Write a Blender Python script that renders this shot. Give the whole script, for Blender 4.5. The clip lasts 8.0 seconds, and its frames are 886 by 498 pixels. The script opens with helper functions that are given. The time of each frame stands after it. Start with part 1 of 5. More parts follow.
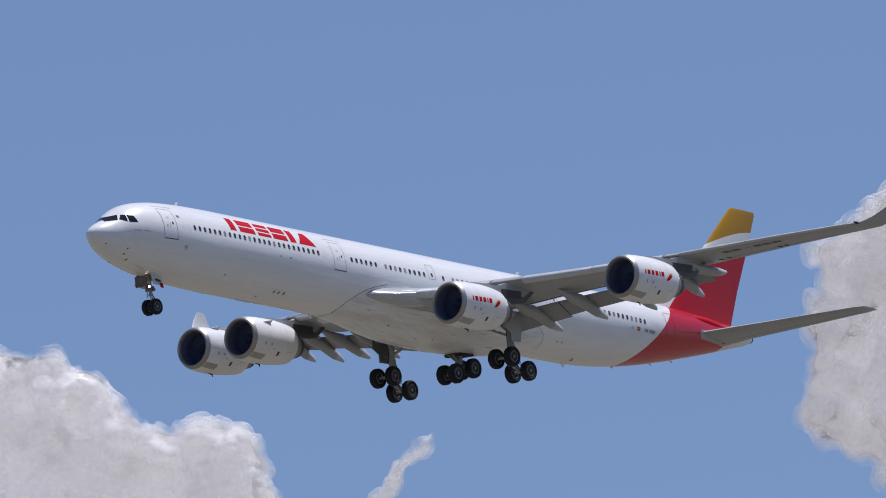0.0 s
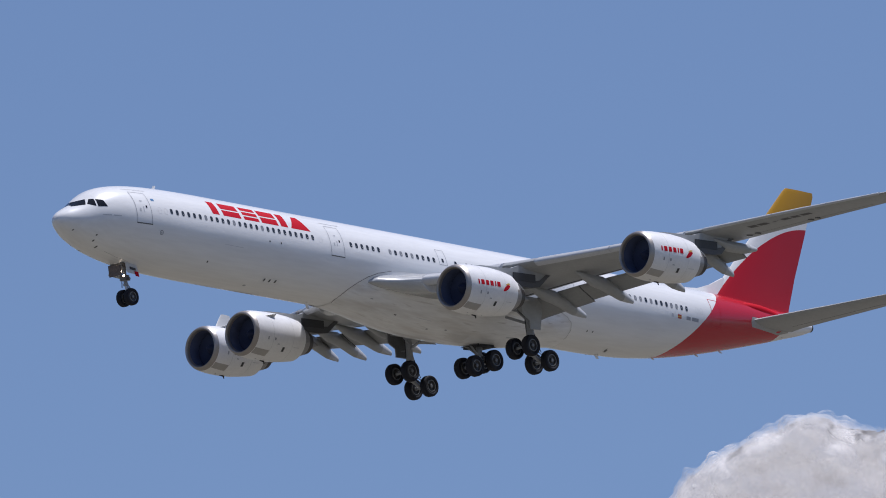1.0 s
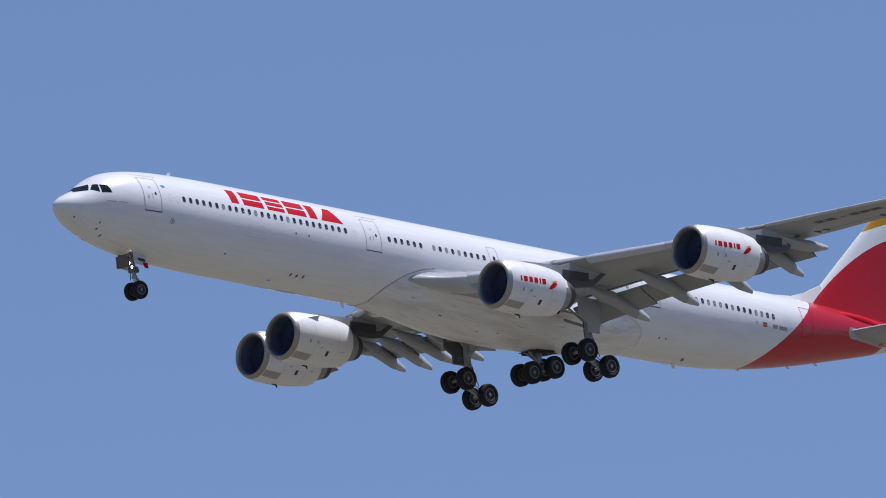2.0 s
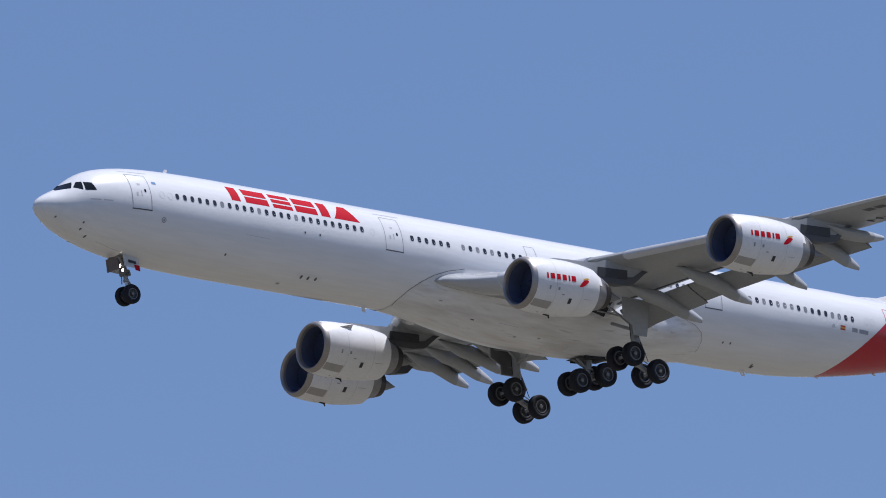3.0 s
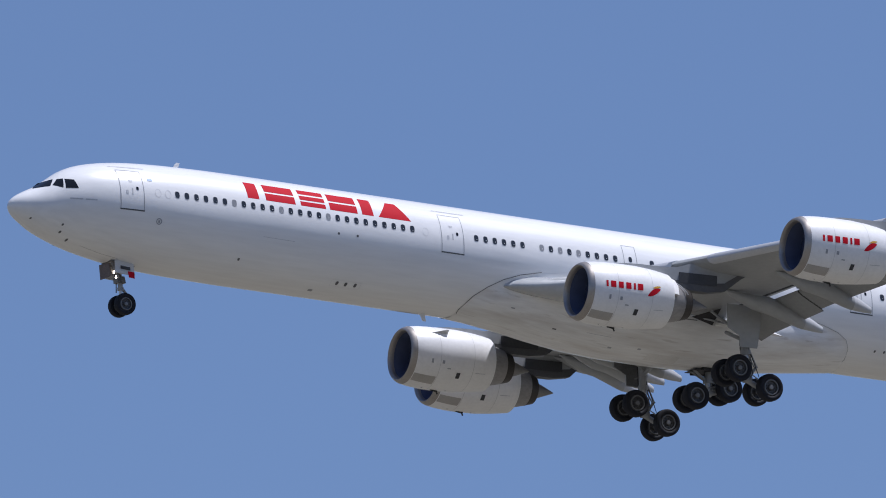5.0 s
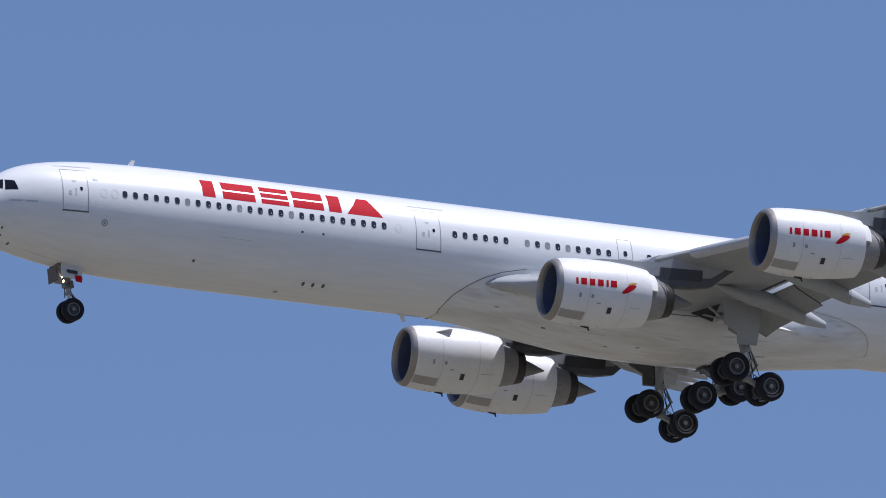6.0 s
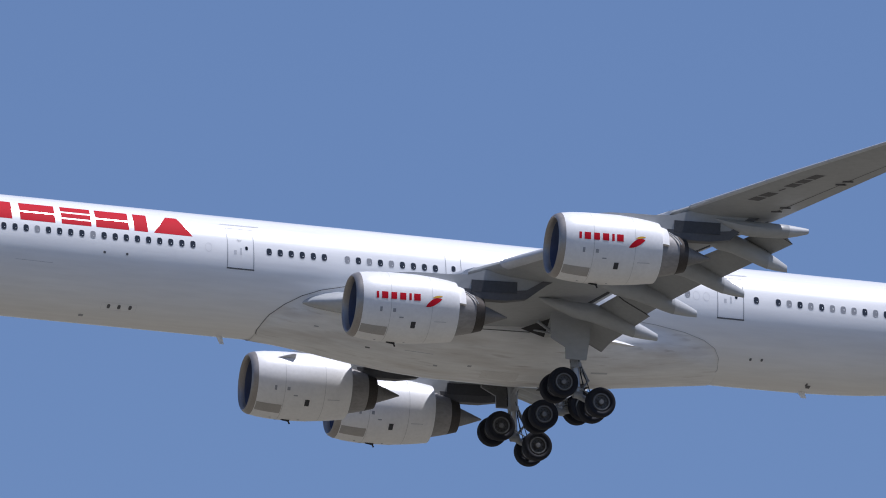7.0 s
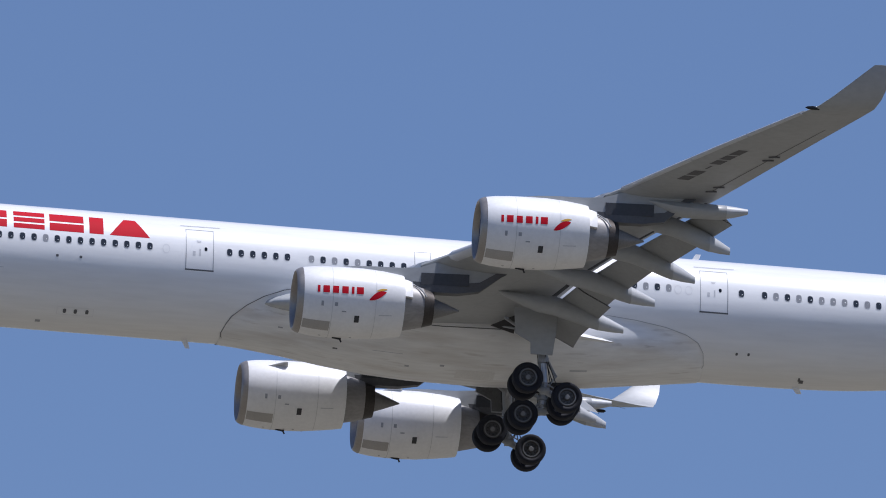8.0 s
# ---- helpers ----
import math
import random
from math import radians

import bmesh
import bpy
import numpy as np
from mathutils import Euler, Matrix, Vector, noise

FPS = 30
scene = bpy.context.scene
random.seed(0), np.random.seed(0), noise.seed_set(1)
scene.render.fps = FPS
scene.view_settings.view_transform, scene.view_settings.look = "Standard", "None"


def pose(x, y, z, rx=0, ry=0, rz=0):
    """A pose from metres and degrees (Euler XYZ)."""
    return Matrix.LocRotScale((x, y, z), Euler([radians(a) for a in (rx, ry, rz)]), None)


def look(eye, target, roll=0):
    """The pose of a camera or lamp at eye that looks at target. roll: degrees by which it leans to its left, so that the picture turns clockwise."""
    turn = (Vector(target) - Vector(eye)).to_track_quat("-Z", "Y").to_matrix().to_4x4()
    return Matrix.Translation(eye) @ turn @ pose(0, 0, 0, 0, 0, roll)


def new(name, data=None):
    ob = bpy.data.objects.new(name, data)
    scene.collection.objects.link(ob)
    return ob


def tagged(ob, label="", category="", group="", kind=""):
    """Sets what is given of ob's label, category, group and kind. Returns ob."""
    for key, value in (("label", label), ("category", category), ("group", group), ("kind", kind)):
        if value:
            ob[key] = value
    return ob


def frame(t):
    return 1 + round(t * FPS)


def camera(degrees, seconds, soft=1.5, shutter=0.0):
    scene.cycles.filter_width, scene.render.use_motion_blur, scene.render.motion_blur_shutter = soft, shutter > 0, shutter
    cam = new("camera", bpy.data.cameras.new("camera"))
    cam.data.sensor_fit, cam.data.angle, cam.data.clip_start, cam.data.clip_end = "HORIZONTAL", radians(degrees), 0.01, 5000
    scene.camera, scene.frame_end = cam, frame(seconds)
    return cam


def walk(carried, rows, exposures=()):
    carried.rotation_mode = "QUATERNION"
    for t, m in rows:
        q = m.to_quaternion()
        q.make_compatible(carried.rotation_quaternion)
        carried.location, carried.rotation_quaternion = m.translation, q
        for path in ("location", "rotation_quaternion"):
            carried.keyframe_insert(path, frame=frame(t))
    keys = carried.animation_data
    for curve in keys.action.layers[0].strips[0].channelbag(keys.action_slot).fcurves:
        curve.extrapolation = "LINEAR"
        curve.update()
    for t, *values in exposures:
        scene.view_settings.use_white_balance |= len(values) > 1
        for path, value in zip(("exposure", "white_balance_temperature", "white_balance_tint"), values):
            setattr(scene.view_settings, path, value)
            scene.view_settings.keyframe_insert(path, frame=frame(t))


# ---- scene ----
cam = camera(3.5565, 8.0, soft=1.0)
SKY_STRENGTH = 0.097
EXPOSURE, KELVIN, TINT = -0.15, 6000, 19
walk(cam, [
    (0, pose(0, 0, 1.7, 100.3839, 3.3169, -51.3209)),
    (0.1, pose(0, 0, 1.7, 100.4293, 3.3087, -50.9620)),
    (0.2, pose(0, 0, 1.7, 100.4748, 3.3011, -50.6203)),
    (0.3, pose(0, 0, 1.7, 100.5219, 3.2905, -50.2885)),
    (0.4, pose(0, 0, 1.7, 100.5705, 3.2746, -49.9669)),
    (0.5, pose(0, 0, 1.7, 100.6154, 3.2485, -49.6431)),
    (0.6, pose(0, 0, 1.7, 100.6606, 3.2101, -49.3177)),
    (0.7, pose(0, 0, 1.7, 100.7071, 3.1557, -48.9794)),
    (0.8, pose(0, 0, 1.7, 100.7585, 3.0845, -48.6322)),
    (0.9, pose(0, 0, 1.7, 100.8095, 2.9965, -48.2832)),
    (1, pose(0, 0, 1.7, 100.8609, 2.8895, -47.9296)),
    (1.1, pose(0, 0, 1.7, 100.9102, 2.7662, -47.5847)),
    (1.2, pose(0, 0, 1.7, 100.9599, 2.6301, -47.2363)),
    (1.3, pose(0, 0, 1.7, 101.0113, 2.4851, -46.8658)),
    (1.4, pose(0, 0, 1.7, 101.0584, 2.3401, -46.4807)),
    (1.5, pose(0, 0, 1.7, 101.1142, 2.2043, -46.0917)),
    (1.6, pose(0, 0, 1.7, 101.1665, 2.0820, -45.6886)),
    (1.7, pose(0, 0, 1.7, 101.2218, 1.9755, -45.2824)),
    (1.8, pose(0, 0, 1.7, 101.2764, 1.8824, -44.8660)),
    (1.9, pose(0, 0, 1.7, 101.3302, 1.8022, -44.4429)),
    (2, pose(0, 0, 1.7, 101.3832, 1.7338, -44.0132)),
    (2.1, pose(0, 0, 1.7, 101.4356, 1.6762, -43.5773)),
    (2.2, pose(0, 0, 1.7, 101.4875, 1.6284, -43.1352)),
    (2.3, pose(0, 0, 1.7, 101.5389, 1.5893, -42.6873)),
    (2.4, pose(0, 0, 1.7, 101.5899, 1.5578, -42.2338)),
    (2.5, pose(0, 0, 1.7, 101.6406, 1.5329, -41.7748)),
    (2.6, pose(0, 0, 1.7, 101.6911, 1.5135, -41.3107)),
    (2.7, pose(0, 0, 1.7, 101.7416, 1.4985, -40.8417)),
    (2.8, pose(0, 0, 1.7, 101.7920, 1.4870, -40.3679)),
    (2.9, pose(0, 0, 1.7, 101.8468, 1.4770, -39.8865)),
    (3, pose(0, 0, 1.7, 101.8948, 1.4684, -39.4013)),
    (3.1, pose(0, 0, 1.7, 101.9407, 1.4610, -38.9172)),
    (3.2, pose(0, 0, 1.7, 101.9868, 1.4498, -38.4196)),
    (3.3, pose(0, 0, 1.7, 102.0320, 1.4345, -37.9162)),
    (3.4, pose(0, 0, 1.7, 102.0787, 1.4120, -37.4017)),
    (3.5, pose(0, 0, 1.7, 102.1243, 1.3806, -36.8765)),
    (3.6, pose(0, 0, 1.7, 102.1692, 1.3386, -36.3427)),
    (3.7, pose(0, 0, 1.7, 102.2091, 1.2841, -35.8025)),
    (3.8, pose(0, 0, 1.7, 102.2474, 1.2159, -35.2619)),
    (3.9, pose(0, 0, 1.7, 102.2829, 1.1288, -34.7077)),
    (4, pose(0, 0, 1.7, 102.3281, 1.0240, -34.1579)),
    (4.1, pose(0, 0, 1.7, 102.3656, 0.9018, -33.6179)),
    (4.2, pose(0, 0, 1.7, 102.4035, 0.7699, -33.0992)),
    (4.3, pose(0, 0, 1.7, 102.4423, 0.6273, -32.5666)),
    (4.4, pose(0, 0, 1.7, 102.4773, 0.4777, -32.0063)),
    (4.5, pose(0, 0, 1.7, 102.5113, 0.3311, -31.4334)),
    (4.6, pose(0, 0, 1.7, 102.5499, 0.1918, -30.8422)),
    (4.7, pose(0, 0, 1.7, 102.5890, 0.0640, -30.2460)),
    (4.8, pose(0, 0, 1.7, 102.6213, -0.0536, -29.6397)),
    (4.9, pose(0, 0, 1.7, 102.6515, -0.1610, -29.0228)),
    (5, pose(0, 0, 1.7, 102.6796, -0.2578, -28.3968)),
    (5.1, pose(0, 0, 1.7, 102.7056, -0.3437, -27.7633)),
    (5.2, pose(0, 0, 1.7, 102.7296, -0.4183, -27.1241)),
    (5.3, pose(0, 0, 1.7, 102.7514, -0.4812, -26.4807)),
    (5.4, pose(0, 0, 1.7, 102.7711, -0.5321, -25.8347)),
    (5.5, pose(0, 0, 1.7, 102.7888, -0.5705, -25.1879)),
    (5.6, pose(0, 0, 1.7, 102.8044, -0.5962, -24.5417)),
    (5.7, pose(0, 0, 1.7, 102.8179, -0.6088, -23.8979)),
    (5.8, pose(0, 0, 1.7, 102.8294, -0.6079, -23.2580)),
    (5.9, pose(0, 0, 1.7, 102.8392, -0.5943, -22.6259)),
    (6, pose(0, 0, 1.7, 102.8504, -0.5789, -21.9924)),
    (6.1, pose(0, 0, 1.7, 102.8593, -0.5698, -21.3607)),
    (6.2, pose(0, 0, 1.7, 102.8709, -0.5689, -20.7296)),
    (6.3, pose(0, 0, 1.7, 102.8842, -0.5761, -20.0998)),
    (6.4, pose(0, 0, 1.7, 102.8969, -0.5910, -19.4740)),
    (6.5, pose(0, 0, 1.7, 102.9099, -0.6157, -18.8431)),
    (6.6, pose(0, 0, 1.7, 102.9209, -0.6491, -18.2098)),
    (6.7, pose(0, 0, 1.7, 102.9310, -0.6891, -17.5737)),
    (6.8, pose(0, 0, 1.7, 102.9261, -0.7327, -16.9360)),
    (6.9, pose(0, 0, 1.7, 102.9217, -0.7780, -16.2939)),
    (7, pose(0, 0, 1.7, 102.9120, -0.8174, -15.6687)),
    (7.1, pose(0, 0, 1.7, 102.8971, -0.8575, -15.0237)),
    (7.2, pose(0, 0, 1.7, 102.8820, -0.9001, -14.3564)),
    (7.3, pose(0, 0, 1.7, 102.8606, -0.9496, -13.6585)),
    (7.4, pose(0, 0, 1.7, 102.8370, -1.0130, -12.9085)),
    (7.5, pose(0, 0, 1.7, 102.8012, -1.0807, -12.1584)),
    (7.6, pose(0, 0, 1.7, 102.7708, -1.1556, -11.4021)),
    (7.7, pose(0, 0, 1.7, 102.7417, -1.2364, -10.6430)),
    (7.8, pose(0, 0, 1.7, 102.7159, -1.3192, -9.8923)),
    (7.9, pose(0, 0, 1.7, 102.6844, -1.4017, -9.1544)),
    (8, pose(0, 0, 1.7, 102.6526, -1.4808, -8.4377)),
], exposures=[(0, EXPOSURE - 0.1, KELVIN + 150, TINT), (1.3, EXPOSURE - 0.1, KELVIN + 100, TINT), (2.4, EXPOSURE, KELVIN, TINT), (8, EXPOSURE, KELVIN, TINT)])

# ================= world and light =================
world = bpy.data.worlds.new("World")
scene.world = world
world.use_nodes = True
wn = world.node_tree.nodes
sky = wn.new("ShaderNodeTexSky")
sky.sky_type = "NISHITA"
sky.sun_disc = False
SUN_EL, SUN_AZ = radians(72.5), radians(-18)   # azimuth: direction towards the sun, from +x counter-clockwise
sky.sun_elevation = SUN_EL
sky.sun_rotation = radians(90) - SUN_AZ
sky.altitude = 1500
sky.air_density, sky.dust_density, sky.ozone_density = 1.0, 1.5, 4.5
wn["Background"].inputs["Strength"].default_value = SKY_STRENGTH
world.node_tree.links.new(sky.outputs["Color"], wn["Background"].inputs["Color"])
sun = new("sun", bpy.data.lights.new("sun", "SUN"))
sun.data.energy, sun.data.angle, sun.data.color = 5.0, radians(0.5), (0.985, 0.977, 0.915)
to_sun = Vector((math.cos(SUN_EL) * math.cos(SUN_AZ), math.cos(SUN_EL) * math.sin(SUN_AZ), math.sin(SUN_EL)))
sun.matrix_world = look(to_sun * 100, (0, 0, 0))


# ================= materials =================
def material(name, color, rough=0.5, metal=0.0, var=0.06, scale=1.5, fine=14.0, bump=0.0, coat=0.0, stretch=(1, 1, 1), rough_var=0.1, spec=0.4):
    """A surface with two scales of variation in colour and gloss, in metres of the object's own space."""
    m = bpy.data.materials.new(name)
    m.use_nodes = True
    nt = m.node_tree
    b = nt.nodes["Principled BSDF"]
    tc = nt.nodes.new("ShaderNodeTexCoord")
    mp = nt.nodes.new("ShaderNodeMapping")
    mp.inputs["Scale"].default_value = stretch
    nt.links.new(tc.outputs["Object"], mp.inputs["Vector"])
    n1, n2 = nt.nodes.new("ShaderNodeTexNoise"), nt.nodes.new("ShaderNodeTexNoise")
    n1.inputs["Scale"].default_value, n1.inputs["Detail"].default_value = scale, 4
    n2.inputs["Scale"].default_value, n2.inputs["Detail"].default_value = fine, 3
    for n in (n1, n2):
        nt.links.new(mp.outputs["Vector"], n.inputs["Vector"])
    mixn = nt.nodes.new("ShaderNodeMath")
    mixn.operation = "ADD"
    nt.links.new(n1.outputs["Fac"], mixn.inputs[0])
    nt.links.new(n2.outputs["Fac"], mixn.inputs[1])
    rmp = nt.nodes.new("ShaderNodeMapRange")
    rmp.inputs["From Min"].default_value, rmp.inputs["From Max"].default_value = 0.7, 1.3
    rmp.inputs["To Min"].default_value, rmp.inputs["To Max"].default_value = 1 - var, 1 + var
    nt.links.new(mixn.outputs[0], rmp.inputs["Value"])
    col = nt.nodes.new("ShaderNodeVectorMath")
    col.operation = "SCALE"
    col.inputs[0].default_value = color[:3]
    nt.links.new(rmp.outputs["Result"], col.inputs["Scale"])
    nt.links.new(col.outputs["Vector"], b.inputs["Base Color"])
    rr = nt.nodes.new("ShaderNodeMapRange")
    rr.inputs["To Min"].default_value, rr.inputs["To Max"].default_value = max(0.02, rough - rough_var), min(1, rough + rough_var)
    nt.links.new(n1.outputs["Fac"], rr.inputs["Value"])
    nt.links.new(rr.outputs["Result"], b.inputs["Roughness"])
    b.inputs["Metallic"].default_value = metal
    b.inputs["Coat Weight"].default_value = coat
    b.inputs["Coat Roughness"].default_value = 0.12
    if bump:
        bp = nt.nodes.new("ShaderNodeBump")
        bp.inputs["Strength"].default_value, bp.inputs["Distance"].default_value = bump, 0.02
        nt.links.new(n2.outputs["Fac"], bp.inputs["Height"])
        nt.links.new(bp.outputs["Normal"], b.inputs["Normal"])
    b.inputs["Specular IOR Level"].default_value = spec
    return m


def math_node(nt, op, a, b=None, c=None):
    n = nt.nodes.new("ShaderNodeMath")
    n.operation = op
    for i, v in enumerate((a, b, c)):
        if v is None:
            continue
        if isinstance(v, (int, float)):
            n.inputs[i].default_value = v
        else:
            nt.links.new(v, n.inputs[i])
    return n.outputs[0]


def paint_over(m, build):
    """Puts painted colour fields over a material: build(nt, x, y, z, mix) chains mix(colour, mask)."""
    nt = m.node_tree
    b = nt.nodes["Principled BSDF"]
    base = b.inputs["Base Color"].links[0].from_socket
    tc = nt.nodes.new("ShaderNodeTexCoord")
    sp = nt.nodes.new("ShaderNodeSeparateXYZ")
    nt.links.new(tc.outputs["Object"], sp.inputs[0])
    state = [base]

    def mix(color, mask):
        mx = nt.nodes.new("ShaderNodeMix")
        mx.data_type = "RGBA"
        nt.links.new(mask, mx.inputs["Factor"])
        nt.links.new(state[0], mx.inputs["A"])
        mx.inputs["B"].default_value = (*color, 1)
        state[0] = mx.outputs["Result"]

    build(nt, sp.outputs["X"], sp.outputs["Y"], sp.outputs["Z"], mix)
    nt.links.new(state[0], b.inputs["Base Color"])


WHITE = (0.83, 0.83, 0.82)
RED = (0.53, 0.011, 0.024)
YELLOW = (0.47, 0.245, 0.015)
M_FUSE = material("white_gloss_paint", WHITE, 0.25, rough_var=0.04, var=0.05, scale=0.9, fine=4.0, coat=0.3, stretch=(0.12, 1, 1))


def fuselage_livery(nt, x, y, z, mix):
    # red rear end below a slanting edge
    red = math_node(nt, "GREATER_THAN", math_node(nt, "SUBTRACT", x, math_node(nt, "MULTIPLY", z, 1.14)), 60.25)
    aft = math_node(nt, "LESS_THAN", math_node(nt, "SUBTRACT", x, math_node(nt, "MULTIPLY", z, 0.75)), 69.5)
    mix(RED, math_node(nt, "MULTIPLY", red, aft))


paint_over(M_FUSE, fuselage_livery)
M_FIN = material("fin_paint", WHITE, 0.40, var=0.04, scale=0.5, fine=4.0, coat=0.05, spec=0.25)


def fin_livery(nt, x, y, z, mix):
    # red field under a rising curve, yellow cap above a white band
    u = math_node(nt, "DIVIDE", math_node(nt, "SUBTRACT", 74.6, x), 10.4)
    curve = math_node(nt, "SUBTRACT", 8.5, math_node(nt, "MULTIPLY", math_node(nt, "POWER", math_node(nt, "MAXIMUM", u, 0.0), 1.9), 5.9))
    mix(RED, math_node(nt, "LESS_THAN", z, curve))
    cap = math_node(nt, "SUBTRACT", 9.6, math_node(nt, "MULTIPLY", math_node(nt, "POWER", math_node(nt, "MAXIMUM", u, 0.0), 1.5), 4.0))
    mix(YELLOW, math_node(nt, "GREATER_THAN", z, cap))


paint_over(M_FIN, fin_livery)
M_WHITE = material("white_cowl_paint", (0.83, 0.825, 0.815), 0.36, var=0.05, scale=0.8, fine=6.0, coat=0.25)
M_BELLY = material("white_fairing_paint", (0.77, 0.77, 0.76), 0.34, var=0.09, scale=0.9, fine=5.0, coat=0.3, stretch=(0.15, 1, 1))


def belly_stains(nt, x, y, z, mix):
    # brownish oil streaks and drips blown back along the fairing
    cb, n, n2 = nt.nodes.new("ShaderNodeCombineXYZ"), nt.nodes.new("ShaderNodeTexNoise"), nt.nodes.new("ShaderNodeTexNoise")
    for v, sc, i in ((x, 0.18, 0), (y, 1.6, 1), (z, 1.2, 2)):
        nt.links.new(math_node(nt, "MULTIPLY", v, sc), cb.inputs[i])
    for k, sc, d in ((n, 1.0, 5), (n2, 3.1, 4)):
        k.inputs["Scale"].default_value, k.inputs["Detail"].default_value = sc, d
        nt.links.new(cb.outputs[0], k.inputs["Vector"])
    a = math_node(nt, "MULTIPLY", math_node(nt, "MAXIMUM", math_node(nt, "SUBTRACT", n.outputs["Fac"], 0.50), 0.0), 2.6)
    mix((0.36, 0.29, 0.22), math_node(nt, "MINIMUM", math_node(nt, "MULTIPLY", a, 0.6), 0.34))
    b = math_node(nt, "MULTIPLY", math_node(nt, "MAXIMUM", math_node(nt, "SUBTRACT", n2.outputs["Fac"], 0.60), 0.0), 4.0)
    mix((0.22, 0.17, 0.13), math_node(nt, "MINIMUM", math_node(nt, "MULTIPLY", b, 0.6), 0.36))


paint_over(M_BELLY, belly_stains)
M_WING = material("grey_wing_paint", (0.365, 0.375, 0.378), 0.42, var=0.08, scale=0.5, fine=5.0, stretch=(0.6, 1, 1))
M_CONE = material("pale_cone_paint", (0.47, 0.48, 0.485), 0.38, var=0.06, scale=0.8, fine=6.0)
M_GLOVE = material("glossy_root_paint", (0.46, 0.47, 0.47), 0.22, var=0.06, scale=0.6, fine=5.0, coat=0.5)
M_FLAP = material("grey_flap_paint", (0.30, 0.308, 0.31), 0.45, var=0.08, scale=0.8, fine=6.0)
M_SLAT = material("pale_slat_metal", (0.55, 0.56, 0.57), 0.35, metal=0.3, var=0.06, scale=0.8, fine=8.0)
M_PYLON = material("pylon_shade_grey", (0.06, 0.062, 0.068), 0.5, var=0.12, scale=1.0, fine=8.0)
M_LIP = material("bare_inlet_metal", (0.40, 0.37, 0.34), 0.42, metal=0.7, var=0.08, scale=2.0, fine=10.0)
M_INNER = material("inlet_liner", (0.105, 0.128, 0.215), 0.45, var=0.1, scale=2.0, fine=12.0)
M_FAN = material("dark_blue_fan", (0.048, 0.060, 0.115), 0.7, metal=0.2, var=0.1)
M_CORE = material("core_cowl_metal", (0.31, 0.30, 0.295), 0.45, metal=0.3, var=0.15, scale=1.5, fine=9.0, stretch=(0.4, 1, 1))
M_NOZZLE = material("burnt_nozzle", (0.07, 0.062, 0.058), 0.45, metal=0.6, var=0.2)
M_PLUG = material("exhaust_plug", (0.22, 0.215, 0.21), 0.45, metal=0.3, var=0.15)
M_TYRE = material("tyre_rubber", (0.0085, 0.0095, 0.016), 0.75, var=0.2, scale=3, fine=30, bump=0.2)
M_HUB = material("wheel_hub", (0.085, 0.085, 0.088), 0.45, metal=0.3, var=0.2, scale=6, fine=30)
M_STRUT = material("gear_strut_paint", (0.32, 0.33, 0.34), 0.4, var=0.15, scale=3, fine=20)
M_CHROME = material("oleo_chrome", (0.5, 0.5, 0.51), 0.32, metal=0.7, var=0.03)
M_DARK = material("dark_fitting_and_gap_shade", (0.03, 0.03, 0.033), 0.6, var=0.2)
M_PANEL = material("grey_access_panel", (0.42, 0.40, 0.375), 0.45, var=0.08, scale=2)
M_SEAM = material("dark_seam", (0.12, 0.12, 0.125), 0.6, var=0.2)
M_LINE = material("grey_panel_line", (0.34, 0.35, 0.37), 0.5, var=0.1)
M_RED = material("red_marking", RED, 0.6, var=0.04, rough_var=0.04, spec=0.05)
M_YEL = material("yellow_marking", (0.62, 0.36, 0.04), 0.34, var=0.04)
M_MARK = material("black_marking", (0.05, 0.05, 0.055), 0.5, var=0.1)
M_FAINT = material("faint_grey_marking", (0.52, 0.53, 0.55), 0.5, var=0.1)
M_BLUE = material("blue_marking", (0.08, 0.22, 0.42), 0.4, var=0.05)
M_GLASS = material("cabin_window_glass", (0.035, 0.042, 0.055), 0.12, var=0.1, scale=0.3, fine=2.0)
M_COCK = material("cockpit_glass", (0.012, 0.014, 0.018), 0.05, var=0.05)
M_PLUGGED = material("painted_window_plug", (0.70, 0.70, 0.70), 0.4, var=0.04)
M_RIM = material("wheel_rim_ring", (0.19, 0.19, 0.195), 0.4, metal=0.2, var=0.1)
M_SHADE = material("lowered_window_blind", (0.24, 0.25, 0.27), 0.4, var=0.05)
M_DOORP = material("gear_door_paint", (0.62, 0.62, 0.61), 0.42, var=0.06, scale=1.2)
M_FLAG = material("flag_red", (0.45, 0.05, 0.03), 0.5, var=0.05)
M_PYL3 = material("pylon_fairing_shade_grey", (0.10, 0.102, 0.108), 0.5, var=0.12, scale=1.0, fine=8.0)
M_PYL2 = material("grey_pylon", (0.16, 0.16, 0.165), 0.45, var=0.06, scale=1.0, fine=6.0)
M_SUB = material("dulled_white_panel", (0.66, 0.65, 0.63), 0.45, var=0.08, scale=1.5)
M_CSEAM = material("cowl_joint", (0.64, 0.64, 0.63), 0.5, var=0.1)
M_FRONTDOOR = material("grimy_door_lining", (0.15, 0.12, 0.11), 0.6, var=0.25, scale=3, fine=20)
M_BAY = material("gear_shade_grey", (0.15, 0.152, 0.155), 0.7, var=0.2)


def glow(name, color, strength):
    m = bpy.data.materials.new(name)
    m.use_nodes = True
    b = m.node_tree.nodes["Principled BSDF"]
    b.inputs["Base Color"].default_value = (*color, 1)
    b.inputs["Emission Color"].default_value = (*color, 1)
    b.inputs["Emission Strength"].default_value = strength
    return m


